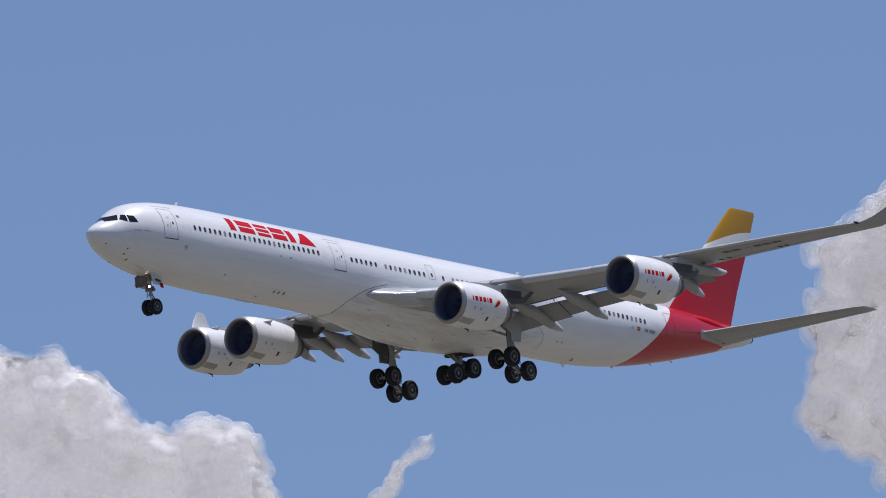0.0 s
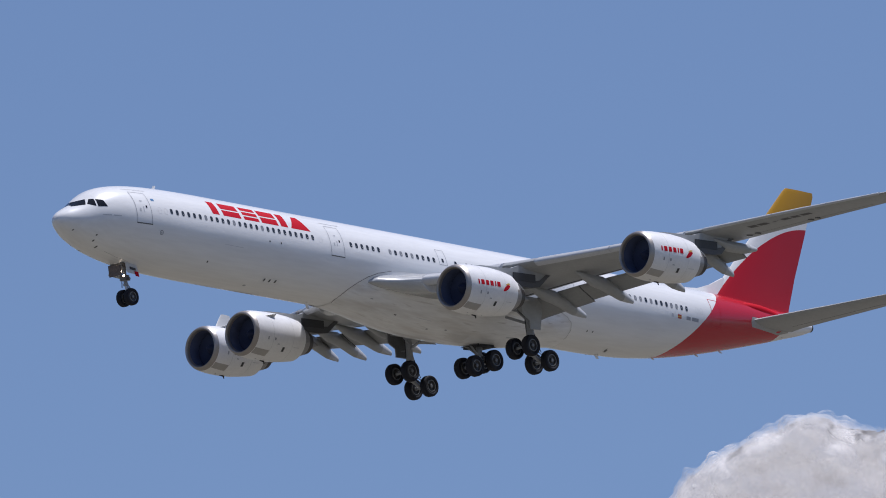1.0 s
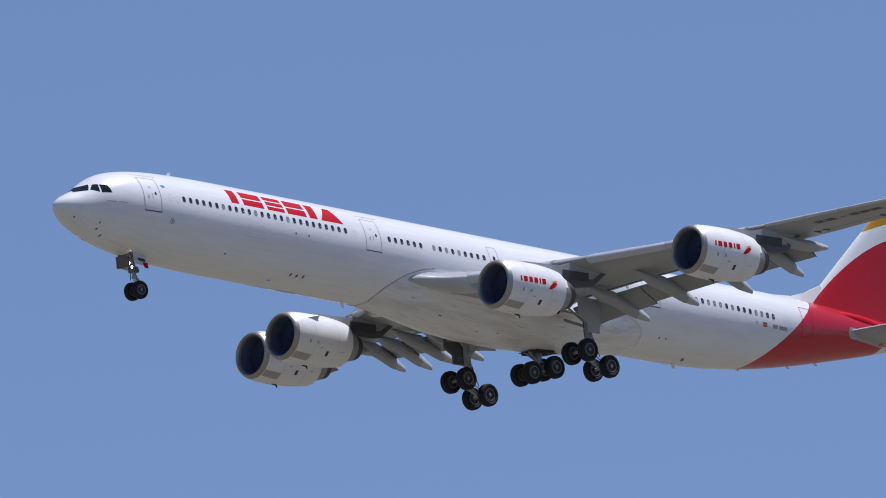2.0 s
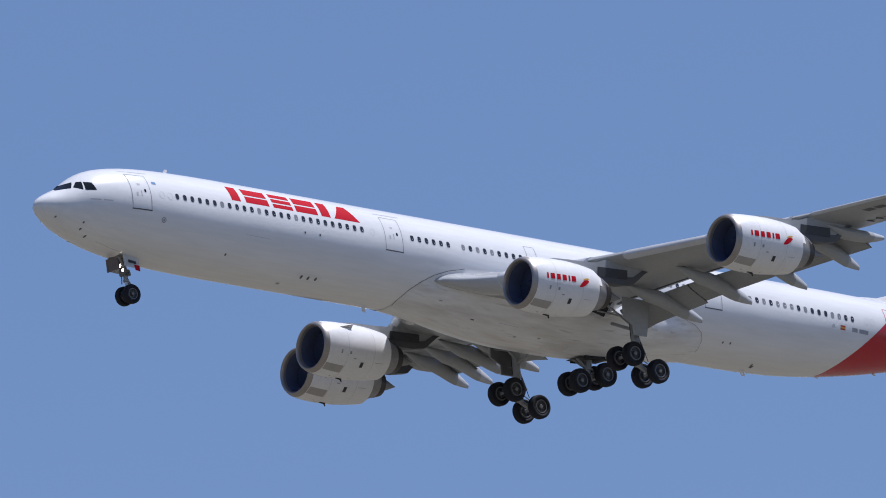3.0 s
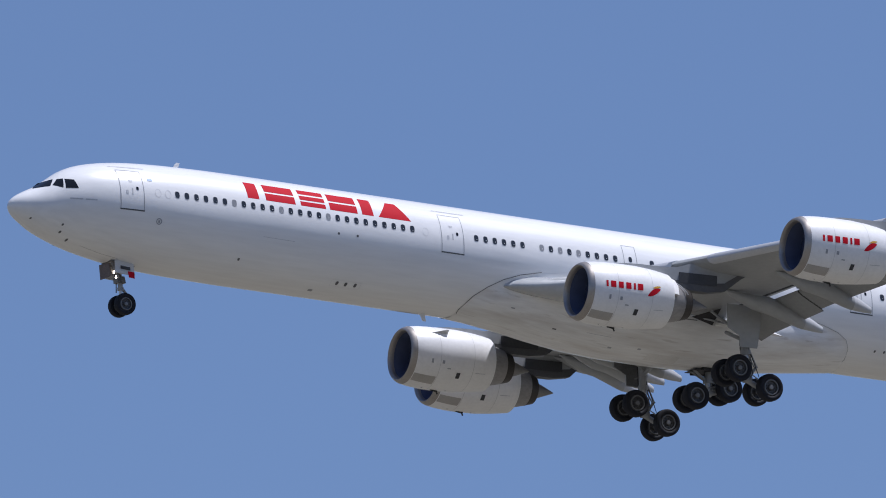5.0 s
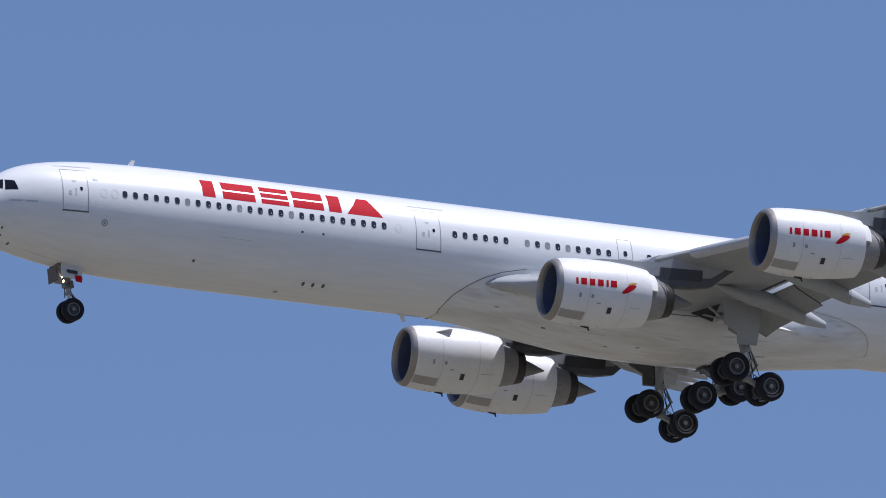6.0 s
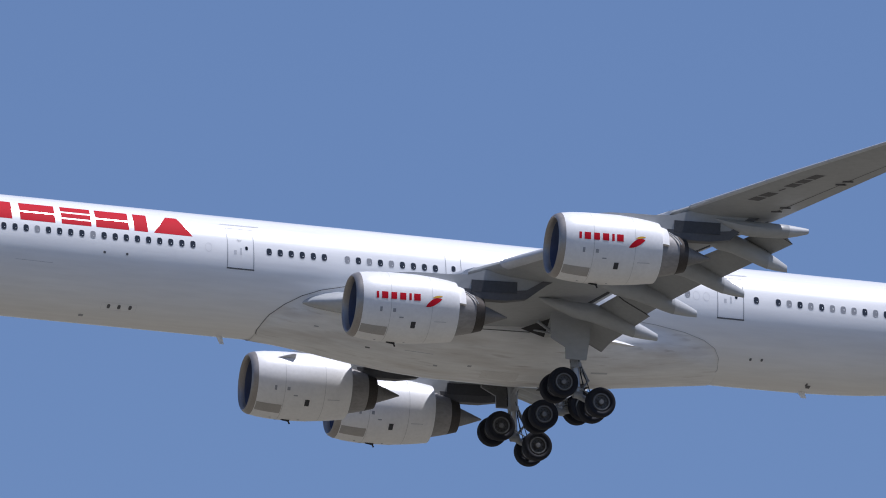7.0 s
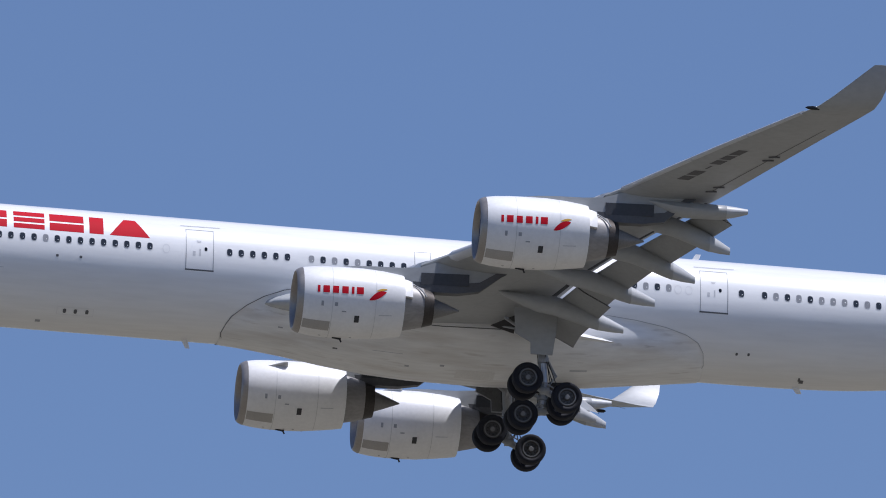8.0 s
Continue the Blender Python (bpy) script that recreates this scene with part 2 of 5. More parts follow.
M_LAMP = glow("landing_light", (1.0, 0.84, 0.6), 12.0)


# ================= mesh helpers =================
def part(name, bm, mat, parent, label="", smooth=True, angle=40):
    me = bpy.data.meshes.new(name)
    bmesh.ops.recalc_face_normals(bm, faces=bm.faces)
    bm.to_mesh(me)
    bm.free()
    me.materials.append(mat)
    if smooth:
        me.polygons.foreach_set("use_smooth", [True] * len(me.polygons))
        me.set_sharp_from_angle(angle=radians(angle))
    ob = new(name, me)
    ob.parent = parent
    if label:
        tagged(ob, label)
    return ob


def loft(sections, close=True, cap=True):
    """A skin over rings of equal point count."""
    bm = bmesh.new()
    rings = [[bm.verts.new(p) for p in s] for s in sections]
    n = len(rings[0])
    for a, b in zip(rings, rings[1:]):
        for i in range(n if close else n - 1):
            j = (i + 1) % n
            bm.faces.new((a[i], a[j], b[j], b[i]))
    if cap and close:
        bm.faces.new(rings[0])
        bm.faces.new(rings[-1])
    return bm


def revolve(profile, seg=48, origin=(0, 0, 0), axis="x", cap=False):
    """Turns (along, radius) pairs round an axis."""
    ox, oy, oz = origin
    rings = []
    for a, r in profile:
        ring = []
        for k in range(seg):
            c, s = math.cos(2 * math.pi * k / seg) * r, math.sin(2 * math.pi * k / seg) * r
            ring.append((ox + a, oy + c, oz + s) if axis == "x" else (ox + c, oy + a, oz + s) if axis == "y" else (ox + c, oy + s, oz + a))
        rings.append(ring)
    return loft(rings, cap=cap)


def merge(*bms):
    out = bmesh.new()
    for b in bms:
        me = bpy.data.meshes.new("tmp")
        b.to_mesh(me)
        b.free()
        out.from_mesh(me)
        bpy.data.meshes.remove(me)
    return out


def rod(a, b, r, seg=10, r2=None):
    a, b = Vector(a), Vector(b)
    q = (b - a).to_track_quat("Z", "Y")
    rings = []
    for p, rr in ((a, r), (b, r if r2 is None else r2)):
        rings.append([p + q @ Vector((rr * math.cos(2 * math.pi * k / seg), rr * math.sin(2 * math.pi * k / seg), 0)) for k in range(seg)])
    return loft(rings)


def block(corners_low, corners_high):
    """A slab between two four-cornered outlines."""
    bm = bmesh.new()
    a = [bm.verts.new(p) for p in corners_low]
    b = [bm.verts.new(p) for p in corners_high]
    n = len(a)
    bm.faces.new(a)
    bm.faces.new(b)
    for i in range(n):
        bm.faces.new((a[i], a[(i + 1) % n], b[(i + 1) % n], b[i]))
    return bm


def plate(outline, thick):
    """A flat plate of some thickness from an outline in space."""
    n = (Vector(outline[1]) - Vector(outline[0])).cross(Vector(outline[2]) - Vector(outline[0])).normalized() * thick
    return block([Vector(p) - n / 2 for p in outline], [Vector(p) + n / 2 for p in outline])


def lerp(table, x):
    """Row of a table at x, smoothly between its rows."""
    if x <= table[0][0]:
        return table[0][1:]
    for a, b in zip(table, table[1:]):
        if x <= b[0]:
            u = (x - a[0]) / (b[0] - a[0])
            return tuple(p + (q - p) * u for p, q in zip(a[1:], b[1:]))
    return table[-1][1:]


# ================= ground =================
def build_ground():
    rings = [[(r * math.cos(2 * math.pi * k / 64), r * math.sin(2 * math.pi * k / 64), 0) for k in range(64)] for r in (3, 30, 200, 1000, 5000, 20000)]
    bm = loft(rings, cap=False)
    bm.faces.new([v for v in bm.verts][:64])
    m = material("dry_grass_earth", (0.138, 0.126, 0.098), 0.95, var=0.35, scale=0.02, fine=0.6, bump=0.3)
    g = part("ground", bm, m, None, smooth=False)
    tagged(g, "flat dry pale-brown grassland and bare earth", "ground", kind="structure")


build_ground()

# ================= airliner: axes x aft from the nose, y to starboard, z up =================
plane = new("airliner")
tagged(plane, "white four-engined airliner with red tail, landing gear and flaps down", "airplane")

# x, top, bottom, half width
FUSE = [
    (0.00, -0.33, -0.37, 0.02), (0.06, -0.13, -0.50, 0.22), (0.2, 0.06, -0.70, 0.44), (0.5, 0.30, -0.95, 0.73), (0.9, 0.53, -1.18, 0.98),
    (1.4, 0.80, -1.45, 1.29), (2.0, 1.23, -1.69, 1.59), (2.6, 1.68, -1.89, 1.86), (3.3, 2.04, -2.09, 2.12), (4.2, 2.31, -2.28, 2.36),
    (5.5, 2.54, -2.49, 2.60), (7.0, 2.68, -2.65, 2.74), (9.0, 2.77, -2.76, 2.80), (12.0, 2.82, -2.82, 2.82), (48.0, 2.82, -2.82, 2.82), (51.0, 2.82, -2.80, 2.82), (54.0, 2.82, -2.70, 2.79),
    (57.0, 2.82, -2.42, 2.68), (60.0, 2.81, -1.97, 2.48), (63.0, 2.78, -1.38, 2.16), (66.0, 2.70, -0.70, 1.77), (69.0, 2.56, 0.02, 1.30),
    (71.5, 2.38, 0.66, 0.90), (73.2, 2.20, 1.10, 0.56), (74.0, 2.02, 1.38, 0.34)]


def fuse(x):
    """Top, bottom and half width of the fuselage at x, along a smooth curve through the table."""
    t = FUSE
    x = min(max(x, t[0][0]), t[-1][0])
    i = 0
    while i < len(t) - 2 and x > t[i + 1][0]:
        i += 1
    a, b = t[i], t[i + 1]
    pr, nx = t[max(i - 1, 0)], t[min(i + 2, len(t) - 1)]
    h = b[0] - a[0]
    u = (x - a[0]) / h
    out = []
    for k in (1, 2, 3):
        d0, d1, d2 = ((a[k] - pr[k]) / max(a[0] - pr[0], 1e-6), (b[k] - a[k]) / h, (nx[k] - b[k]) / max(nx[0] - b[0], 1e-6))
        if i == 0:
            d0 = d1 * 1.6
        ma = 0 if d0 * d1 <= 0 else 2 * d0 * d1 / (d0 + d1)
        mb = 0 if d1 * d2 <= 0 else 2 * d1 * d2 / (d1 + d2)
        if i == len(t) - 2:
            mb = d1
        out.append(a[k] * (2 * u ** 3 - 3 * u * u + 1) + h * ma * (u ** 3 - 2 * u * u + u) + b[k] * (3 * u * u - 2 * u ** 3) + h * mb * (u ** 3 - u * u))
    return out


def skin(x, z, side=-1, off=0.0):
    """A point on the fuselage's skin at x and height z."""
    top, bot, w = fuse(x)
    c, h = (top + bot) / 2, (top - bot) / 2
    s = max(-1, min(1, (z - c) / h))
    y = side * w * math.sqrt(max(0, 1 - s * s))
    n = Vector((0, y / (w * w), (z - c) / (h * h))).normalized()
    return Vector((x, y, z)) + n * off


def skin_patch(rows, side=-1, off=0.006, thick=0.012):
    """A thin plate that follows the skin: rows of (z, x0, x1), from below up."""
    bm = bmesh.new()
    grid = []
    for z, x0, x1 in rows:
        nseg = 4
        grid.append([(bm.verts.new(skin(x0 + (x1 - x0) * k / nseg, z, side, off))) for k in range(nseg + 1)])
    for a, b in zip(grid, grid[1:]):
        for k in range(len(a) - 1):
            bm.faces.new((a[k], a[k + 1], b[k + 1], b[k]))
    return bm


def skin_strip(points, side=-1, width=0.03, off=0.006):
    """A thin line on the skin through (x, z) points."""
    bm = bmesh.new()
    dense = []
    for a, b in zip(points, points[1:]):
        n = max(2, int(max(abs(b[0] - a[0]) / 0.4, abs(b[1] - a[1]) / 0.2)))
        dense += [(a[0] + (b[0] - a[0]) * k / n, a[1] + (b[1] - a[1]) * k / n) for k in range(n)]
    dense.append(points[-1])
    pts = [skin(x, z, side, off) for x, z in dense]
    prev = None
    for i, p in enumerate(pts):
        d = (pts[min(i + 1, len(pts) - 1)] - pts[max(i - 1, 0)]).normalized()
        n = (skin(dense[i][0], dense[i][1], side, 1.0) - skin(dense[i][0], dense[i][1], side, 0.0)).normalized()
        s = d.cross(n).normalized() * width / 2
        cur = (bm.verts.new(p - s), bm.verts.new(p + s))
        if prev:
            bm.faces.new((prev[0], prev[1], cur[1], cur[0]))
        prev = cur
    return bm


def build_fuselage():
    xs = [0, 0.02, 0.06, 0.12, 0.2, 0.32, 0.5, 0.7, 0.9, 1.15, 1.4, 1.7, 2.0, 2.3, 2.6, 2.95, 3.3, 3.75, 4.2, 4.8, 5.5, 6.2, 7, 8, 9]
    xs += [9 + 39 * k / 26 for k in range(1, 27)] + [48 + 26 * k / 40 for k in range(1, 41)]
    sec = []
    for x in xs:
        top, bot, w = fuse(x)
        c, h = (top + bot) / 2, (top - bot) / 2
        sec.append([(x, w * math.sin(2 * math.pi * k / 72), c + h * math.cos(2 * math.pi * k / 72)) for k in range(72)])
    body = part("fuselage", loft(sec), M_FUSE, plane, "glossy white tube with a red painted rear end", angle=50)
    part("apu_exhaust", revolve([(-0.1, 0.30), (0.16, 0.27), (0.16, 0.2), (-0.1, 0.19)], 24, (74.05, 0, 1.70)), M_NOZZLE, body)
    return body


body = build_fuselage()


SEAM = [(25.08, -2.62), (25.25, -2.3), (25.45, -2.02), (26.05, -1.55), (26.8, -1.12), (27.7, -0.78), (28.9, -0.5), (31.0, -0.35), (41.0, -0.55), (42.6, -0.74), (44.0, -0.86),
        (45.4, -1.06), (46.4, -1.32), (47.0, -1.62), (47.3, -2.0), (47.42, -2.45)]
SWELL = [(25.08, 0.02), (26.5, 0.13), (28.1, 0.32), (30.0, 0.60), (32.0, 0.84), (34.0, 0.96), (37.5, 0.98), (40.0, 0.88), (42.0, 0.72), (44.0, 0.46), (46.0, 0.21), (47.42, 0.03)]


def belly_point(x, a, off=0.0):
    """A point of the belly fairing at x and an angle from straight down (radians, port negative)."""
    lim = math.acos(min(1, max(-1, -lerp(SEAM, x)[0] / 2.82)))
    e = max(0, min(1, (lim - abs(a)) / 0.42))
    e = e * e * (3 - 2 * e)
    r = 2.826 + off + lerp(SWELL, x)[0] * e * (1 + 0.10 * math.sin(abs(a)) ** 2)
    return Vector((x, r * math.sin(a), -r * math.cos(a)))


def belly_patch(x0, x1, a0, a1, off=0.006):
    bm = bmesh.new()
    g = [[bm.verts.new(belly_point(x0 + (x1 - x0) * i / 3, a0 + (a1 - a0) * j / 3, off)) for j in range(4)] for i in range(4)]
    for p, q in zip(g, g[1:]):
        for j in range(3):
            bm.faces.new((p[j], p[j + 1], q[j + 1], q[j]))
    return bm


def build_belly():
    """A fairing that swells out of the round body inside its seam."""
    bm = bmesh.new()
    grid = []
    n, m = 60, 56
    for i in range(n + 1):
        x = 25.08 + (47.42 - 25.08) * (0.5 - 0.5 * math.cos(math.pi * i / n)) ** 0.9
        lim = math.acos(min(1, max(-1, -lerp(SEAM, x)[0] / 2.82)))
        grid.append([bm.verts.new(belly_point(x, lim * (-1 + 2 * j / m))) for j in range(m + 1)])
    for p, q in zip(grid, grid[1:]):
        for j in range(m):
            bm.faces.new((p[j], p[j + 1], q[j + 1], q[j]))
    ob = part("belly_fairing", bm, M_BELLY, plane, "bulging white fairing under the wing roots", angle=60)
    for s in (-1, 1):
        for pts, mat, w in (([(25.75, -2.82), (25.3, -2.79), (25.12, -2.72)] + SEAM[:7], M_SEAM, 0.032), (SEAM[8:] + [(47.3, -2.62), (46.9, -2.76)], M_LINE, 0.022)):
            vv = [Vector((x, s * math.sqrt(max(0, 2.84 ** 2 - z * z)), z)) for x, z in pts]
            part("fairing_seam", merge(*[rod(p, q, w / 2, 6) for p, q in zip(vv, vv[1:])]), mat, ob)
        vv = [belly_point(x, s * radians(a), 0.0) for x, a in ((31.5, 60), (33.0, 59), (35.0, 58.5), (37.7, 59.5))]
        part("fairing_seam", merge(*[rod(p, q, 0.022, 6) for p, q in zip(vv, vv[1:])]), M_SEAM, ob)
        for x0, x1, a0, a1, mat in ((27.6, 27.82, 40, 41.4, M_LINE), (30.2, 30.42, 28, 29.6, M_SEAM), (33.6, 33.8, 20, 22, M_LINE), (35.2, 35.4, 24, 26, M_LINE), (32.0, 33.4, 33, 33.6, M_FAINT), (41.2, 42.0, 26, 28, M_FAINT), (36.0, 37.8, 10, 22, M_SUB)):
            part("belly_panel", belly_patch(x0, x1, s * radians(a0), s * radians(a1)), mat, ob)
    return ob


belly = build_belly()

# ---- wing stations: span, leading edge x, chord of the fixed wing, z of the leading edge, thickness share, twist in degrees
WING = [(2.3, 27.9, 11.4, -1.32, 0.13, 1.6), (3.4, 28.5, 10.9, -1.30, 0.13, 1.6), (5.0, 30.5, 8.9, -1.10, 0.13, 1.3), (9.6, 33.75, 6.9, -0.50, 0.125, 1.0),
        (14.0, 36.75, 5.6, 0.08, 0.12, 0.6), (19.5, 40.45, 4.55, 0.90, 0.115, 0.0), (25.0, 44.1, 3.55, 1.86, 0.11, -0.5), (29.6, 47.15, 2.62, 2.58, 0.10, -1.0)]
TIP = [(30.2, 47.55, 2.48, 2.68, 0.09, -1.0), (30.7, 48.05, 2.2, 3.0, 0.085, -1.0), (31.15, 48.75, 1.7, 3.55, 0.08, -1.0), (31.6, 49.72, 0.85, 4.35, 0.08, -1.0)]
AIRFOIL = [(1, 0.0), (0.85, 0.030), (0.7, 0.054), (0.5, 0.075), (0.33, 0.079), (0.2, 0.070), (0.1, 0.053), (0.04, 0.034), (0.01, 0.016), (0, 0.0),
           (0.01, -0.014), (0.04, -0.027), (0.1, -0.040), (0.2, -0.050), (0.33, -0.054), (0.5, -0.046), (0.7, -0.026), (0.85, -0.010), (1, -0.004)]


def station(y):
    return lerp([(w[0], *w[1:]) for w in WING], y)


def section(row, side):
    y, x0, c, z0, t, tw = row
    k = t / 0.134
    s, co = math.sin(radians(tw)), math.cos(radians(tw))
    z0 += 0.40 * max(0, (y - 20) / 11) ** 2 * (side > 0)   # the starboard tip flexes up a little further
    return [(x0 + c * (px * co + pz * k * s), side * y, z0 + c * (pz * k * co - px * s)) for px, pz in AIRFOIL]


def wing_low(y, share):
    """The wing's lower skin at a span and a share of its chord: x and z."""
    x0, c, z0, t, tw = station(y)
    lows = [(p, q) for p, q in AIRFOIL[9:]]
    pz = lerp([(p, q) for p, q in lows], share)[0] * t / 0.134
    s, co = math.sin(radians(tw)), math.cos(radians(tw))
    return x0 + c * (share * co + pz * s), z0 + c * (pz * co - share * s)


def build_wing(side):
    wing = part("wing", loft([section((y, *station(y)), side) for y in (2.3, 2.8, 3.4, 4.2, 5, 6.5, 8, 9.6, 11.8, 14, 16.8, 19.5, 22.2, 25, 27.3, 29.6)]), M_WING, plane,
                "swept grey wing with slats and flaps extended", angle=35)
    rows = [(29.62, *WING[-1][1:])] + TIP
    part("winglet", loft([section(r, side) for r in rows]), M_WING, wing, angle=35)
    # slats in front of the leading edge
    for y0, y1 in ((4.6, 8.7), (10.6, 14.6), (14.65, 18.7), (19.7, 23.4), (23.45, 26.4), (26.45, 29.3)):
        sec = []
        for k in range(5):
            y = y0 + (y1 - y0) * k / 4
            x0, c, z0, t, tw = station(y)
            small = 0.55 if y0 > 19 else 1.0
            w, h = 0.16 * c ** 0.55 * small, 0.05 * c ** 0.7 * small
            dx, dz = -0.30 * small ** 2, -0.10 * small ** 3 + 0.03 * (small < 1)
            prof = [(1.15 * w * 2.2, h * 2.1), (w * 1.2, h * 1.75), (w * 0.4, h * 1.0), (0.05 * w, h * 0.2), (0.02 * w, -h * 0.3), (0.3 * w, -h * 1.1), (0.9 * w, -h * 1.5),
                    (0.95 * w, -h * 1.1), (0.55 * w, -h * 0.2), (0.9 * w, h * 0.9), (1.5 * w, h * 1.55)]
            sec.append([(x0 + dx + px, side * y, z0 + dz + pz) for px, pz in prof])
        part("slat", loft(sec), M_SLAT, wing, "pale metal slat run out from the leading edge")
        rib = [(x - 0.02, y - side * 0.03, z) for x, y, z in sec[0]]
        part("slat_end", loft([rib, [(x, y + side * 0.028, z) for x, y, z in rib]]), M_CHROME, wing, "polished end rib of a slat", smooth=False)
    # flaps, turned down behind the fixed trailing edge
    for y0, y1, ch0, ch1, deg in ((4.3, 8.98, 2.0, 1.78, 30), (9.02, 13.6, 1.60, 1.38, 30), (13.65, 18.9, 1.55, 1.3, 30)):
        sec = []
        for k in range(5):
            y = y0 + (y1 - y0) * k / 4
            ch = ch0 + (ch1 - ch0) * k / 4
            x0, c, z0, t, tw = station(y)
            xl, zl = wing_low(y, 0.985)
            xs, zs = xl - 0.05, zl - 0.30
            s, co = math.sin(radians(deg)), math.cos(radians(deg))
            prof = [(1, 0), (0.7, 0.075), (0.4, 0.115), (0.15, 0.10), (0.04, 0.055), (0, 0), (0.04, -0.04), (0.2, -0.055), (0.5, -0.035), (0.8, -0.012)]
            sec.append([(xs + ch * (px * co + pz * s), side * y, zs + ch * (pz * co - px * s)) for px, pz in prof])
        flap = part("flap", loft(sec), M_FLAP, wing, "grey flap turned down for landing")
        # dark strip on the skin paints the shadow gap ahead of the flap; dark edges at its ends
        bm = bmesh.new()
        prev = None
        for k in range(9):
            y = y0 + (y1 - y0) * k / 8
            a, b = wing_low(y, 0.945), wing_low(y, 0.975)
            cur = (bm.verts.new((a[0], side * y, a[1] - 0.008)), bm.verts.new((b[0], side * y, b[1] - 0.008)))
            if prev:
                bm.faces.new((prev[0], prev[1], cur[1], cur[0]))
            prev = cur
        part("flap_gap_shade", bm, M_DARK, wing, "dark strip painting the shadow gap ahead of the flap")
        for ring in (sec[0], sec[-1]):
            part("end_seal", merge(*[rod(p, q, 0.016, 5) for p, q in zip(ring[5:], ring[6:] + ring[:1])]), M_DARK, flap)
    # aileron joints under the outer wing
    for y0, y1, sh in ((20.3, 23.9, 0.80), (24.4, 27.7, 0.80)):
        bm = bmesh.new()
        prev = None
        for k in range(9):
            y = y0 + (y1 - y0) * k / 8
            a, b = wing_low(y, sh), wing_low(y, sh + 0.016)
            cur = (bm.verts.new((a[0], side * y, a[1] - 0.006)), bm.verts.new((b[0], side * y, b[1] - 0.006)))
            if prev:
                bm.faces.new((prev[0], prev[1], cur[1], cur[0]))
            prev = cur
        part("aileron_joint", bm, M_SEAM, wing)
    for sh, y0, y1 in ((0.16, 5.2, 18.8), (0.62, 5.2, 18.8)):
        bm = bmesh.new()
        prev = None
        for k in range(25):
            y = y0 + (y1 - y0) * k / 24
            a, b = wing_low(y, sh), wing_low(y, sh + 0.005)
            cur = (bm.verts.new((a[0], side * y, a[1] - 0.006)), bm.verts.new((b[0], side * y, b[1] - 0.006)))
            if prev:
                bm.faces.new((prev[0], prev[1], cur[1], cur[0]))
            prev = cur
        part("panel_line", bm, M_LINE, wing)
    for y in (7.2, 11.2, 13.4, 15.6, 17.4):
        bm = bmesh.new()
        prev = None
        for k in range(13):
            sh = 0.17 + 0.45 * k / 12
            a = wing_low(y, sh)
            cur = (bm.verts.new((a[0], side * (y - 0.012), a[1] - 0.006)), bm.verts.new((a[0], side * (y + 0.012), a[1] - 0.006)))
            if prev:
                bm.faces.new((prev[0], prev[1], cur[1], cur[0]))
            prev = cur
        part("panel_line", bm, M_LINE, wing)
    for y, sh in ((6.5, 0.4), (12.3, 0.38), (14.5, 0.4), (16.5, 0.38), (26.2, 0.5)):
        a, b = wing_low(y, sh), wing_low(y, sh + 0.05)
        part("tank_panel", plate([(a[0], side * (y - 0.16), a[1] - 0.004), (b[0], side * (y - 0.12), b[1] - 0.004), (b[0], side * (y + 0.16), b[1] - 0.004 + 0.05), (a[0], side * (y + 0.12), a[1] - 0.004 + 0.05)], 0.015), M_FLAP, wing, smooth=False)
    for y in (20.25, 20.75, 23.95, 24.35):
        x, z = wing_low(y, 0.80)
        part("hinge_cover", rod((x - 0.25, side * y, z - 0.02), (x + 0.25, side * (y + 0.05), z - 0.02), 0.06, 8, 0.03), M_SEAM, wing)
    # nav light block at the winglet's foot
    part("tip_light", revolve([(-0.30, 0.02), (-0.20, 0.06), (0.0, 0.09), (0.3, 0.08), (0.40, 0.03)], 12, (47.30, side * 29.95, 2.63)), M_COCK, wing, "dark glass tip light")
    # canoe fairings over the flap tracks: span, tip
    for y, tx, tz, ln, wd in ((7.33, 42.74, -2.44, 5.8, 0.40), (10.73, 43.61, -1.92, 5.6, 0.38), (14.13, 44.87, -1.56, 5.2, 0.36), (17.55, 45.87, -0.97, 4.8, 0.34), (19.2, 46.34, 0.48, 5.0, 0.52)):
        xf = tx - ln
        x0, c, z0, t, tw = station(y)
        _, zw = wing_low(y, min(max((xf - x0) / c, 0.2), 0.9))
        drop = 0.82 if y < 19 else 0.62
        sec = []
        for u, wv, dep in ((0, 0.08, 0.06), (0.06, 0.4, 0.30), (0.16, 0.72, 0.55), (0.3, 0.95, 0.85), (0.45, 1.0, 1.0), (0.6, 0.98, 1.0), (0.72, 0.94, 0.97), (0.80, 0.84, 0.90), (0.801, 0.82, 0.88), (0.90, 0.54, 0.66), (1, 0.22, 0.36)):
            x = xf + ln * u
            bend = max(0, u - 0.45) / 0.55
            zc0 = zw - drop * 0.35 * min(1, u * 3)
            zc = zc0 + (tz - zc0) * bend ** 1.15
            hh, ww = drop * dep, wd * wv
            sec.append([(x, side * y + ww * math.sin(a) * (1 if math.cos(a) < 0 else 0.9), zc + hh * 0.55 * math.cos(a) - hh * 0.25) for a in [2 * math.pi * j / 16 for j in range(16)]])
        part("flap_track_fairing", loft(sec[:-2]), M_WING, wing, "grey pointed canoe fairing", angle=50)
        part("tail_cone", loft(sec[-3:]), M_CONE, wing, "paler blunt tail cone of a flap track fairing", angle=50)
    return wing


wings = {s: build_wing(s) for s in (-1, 1)}

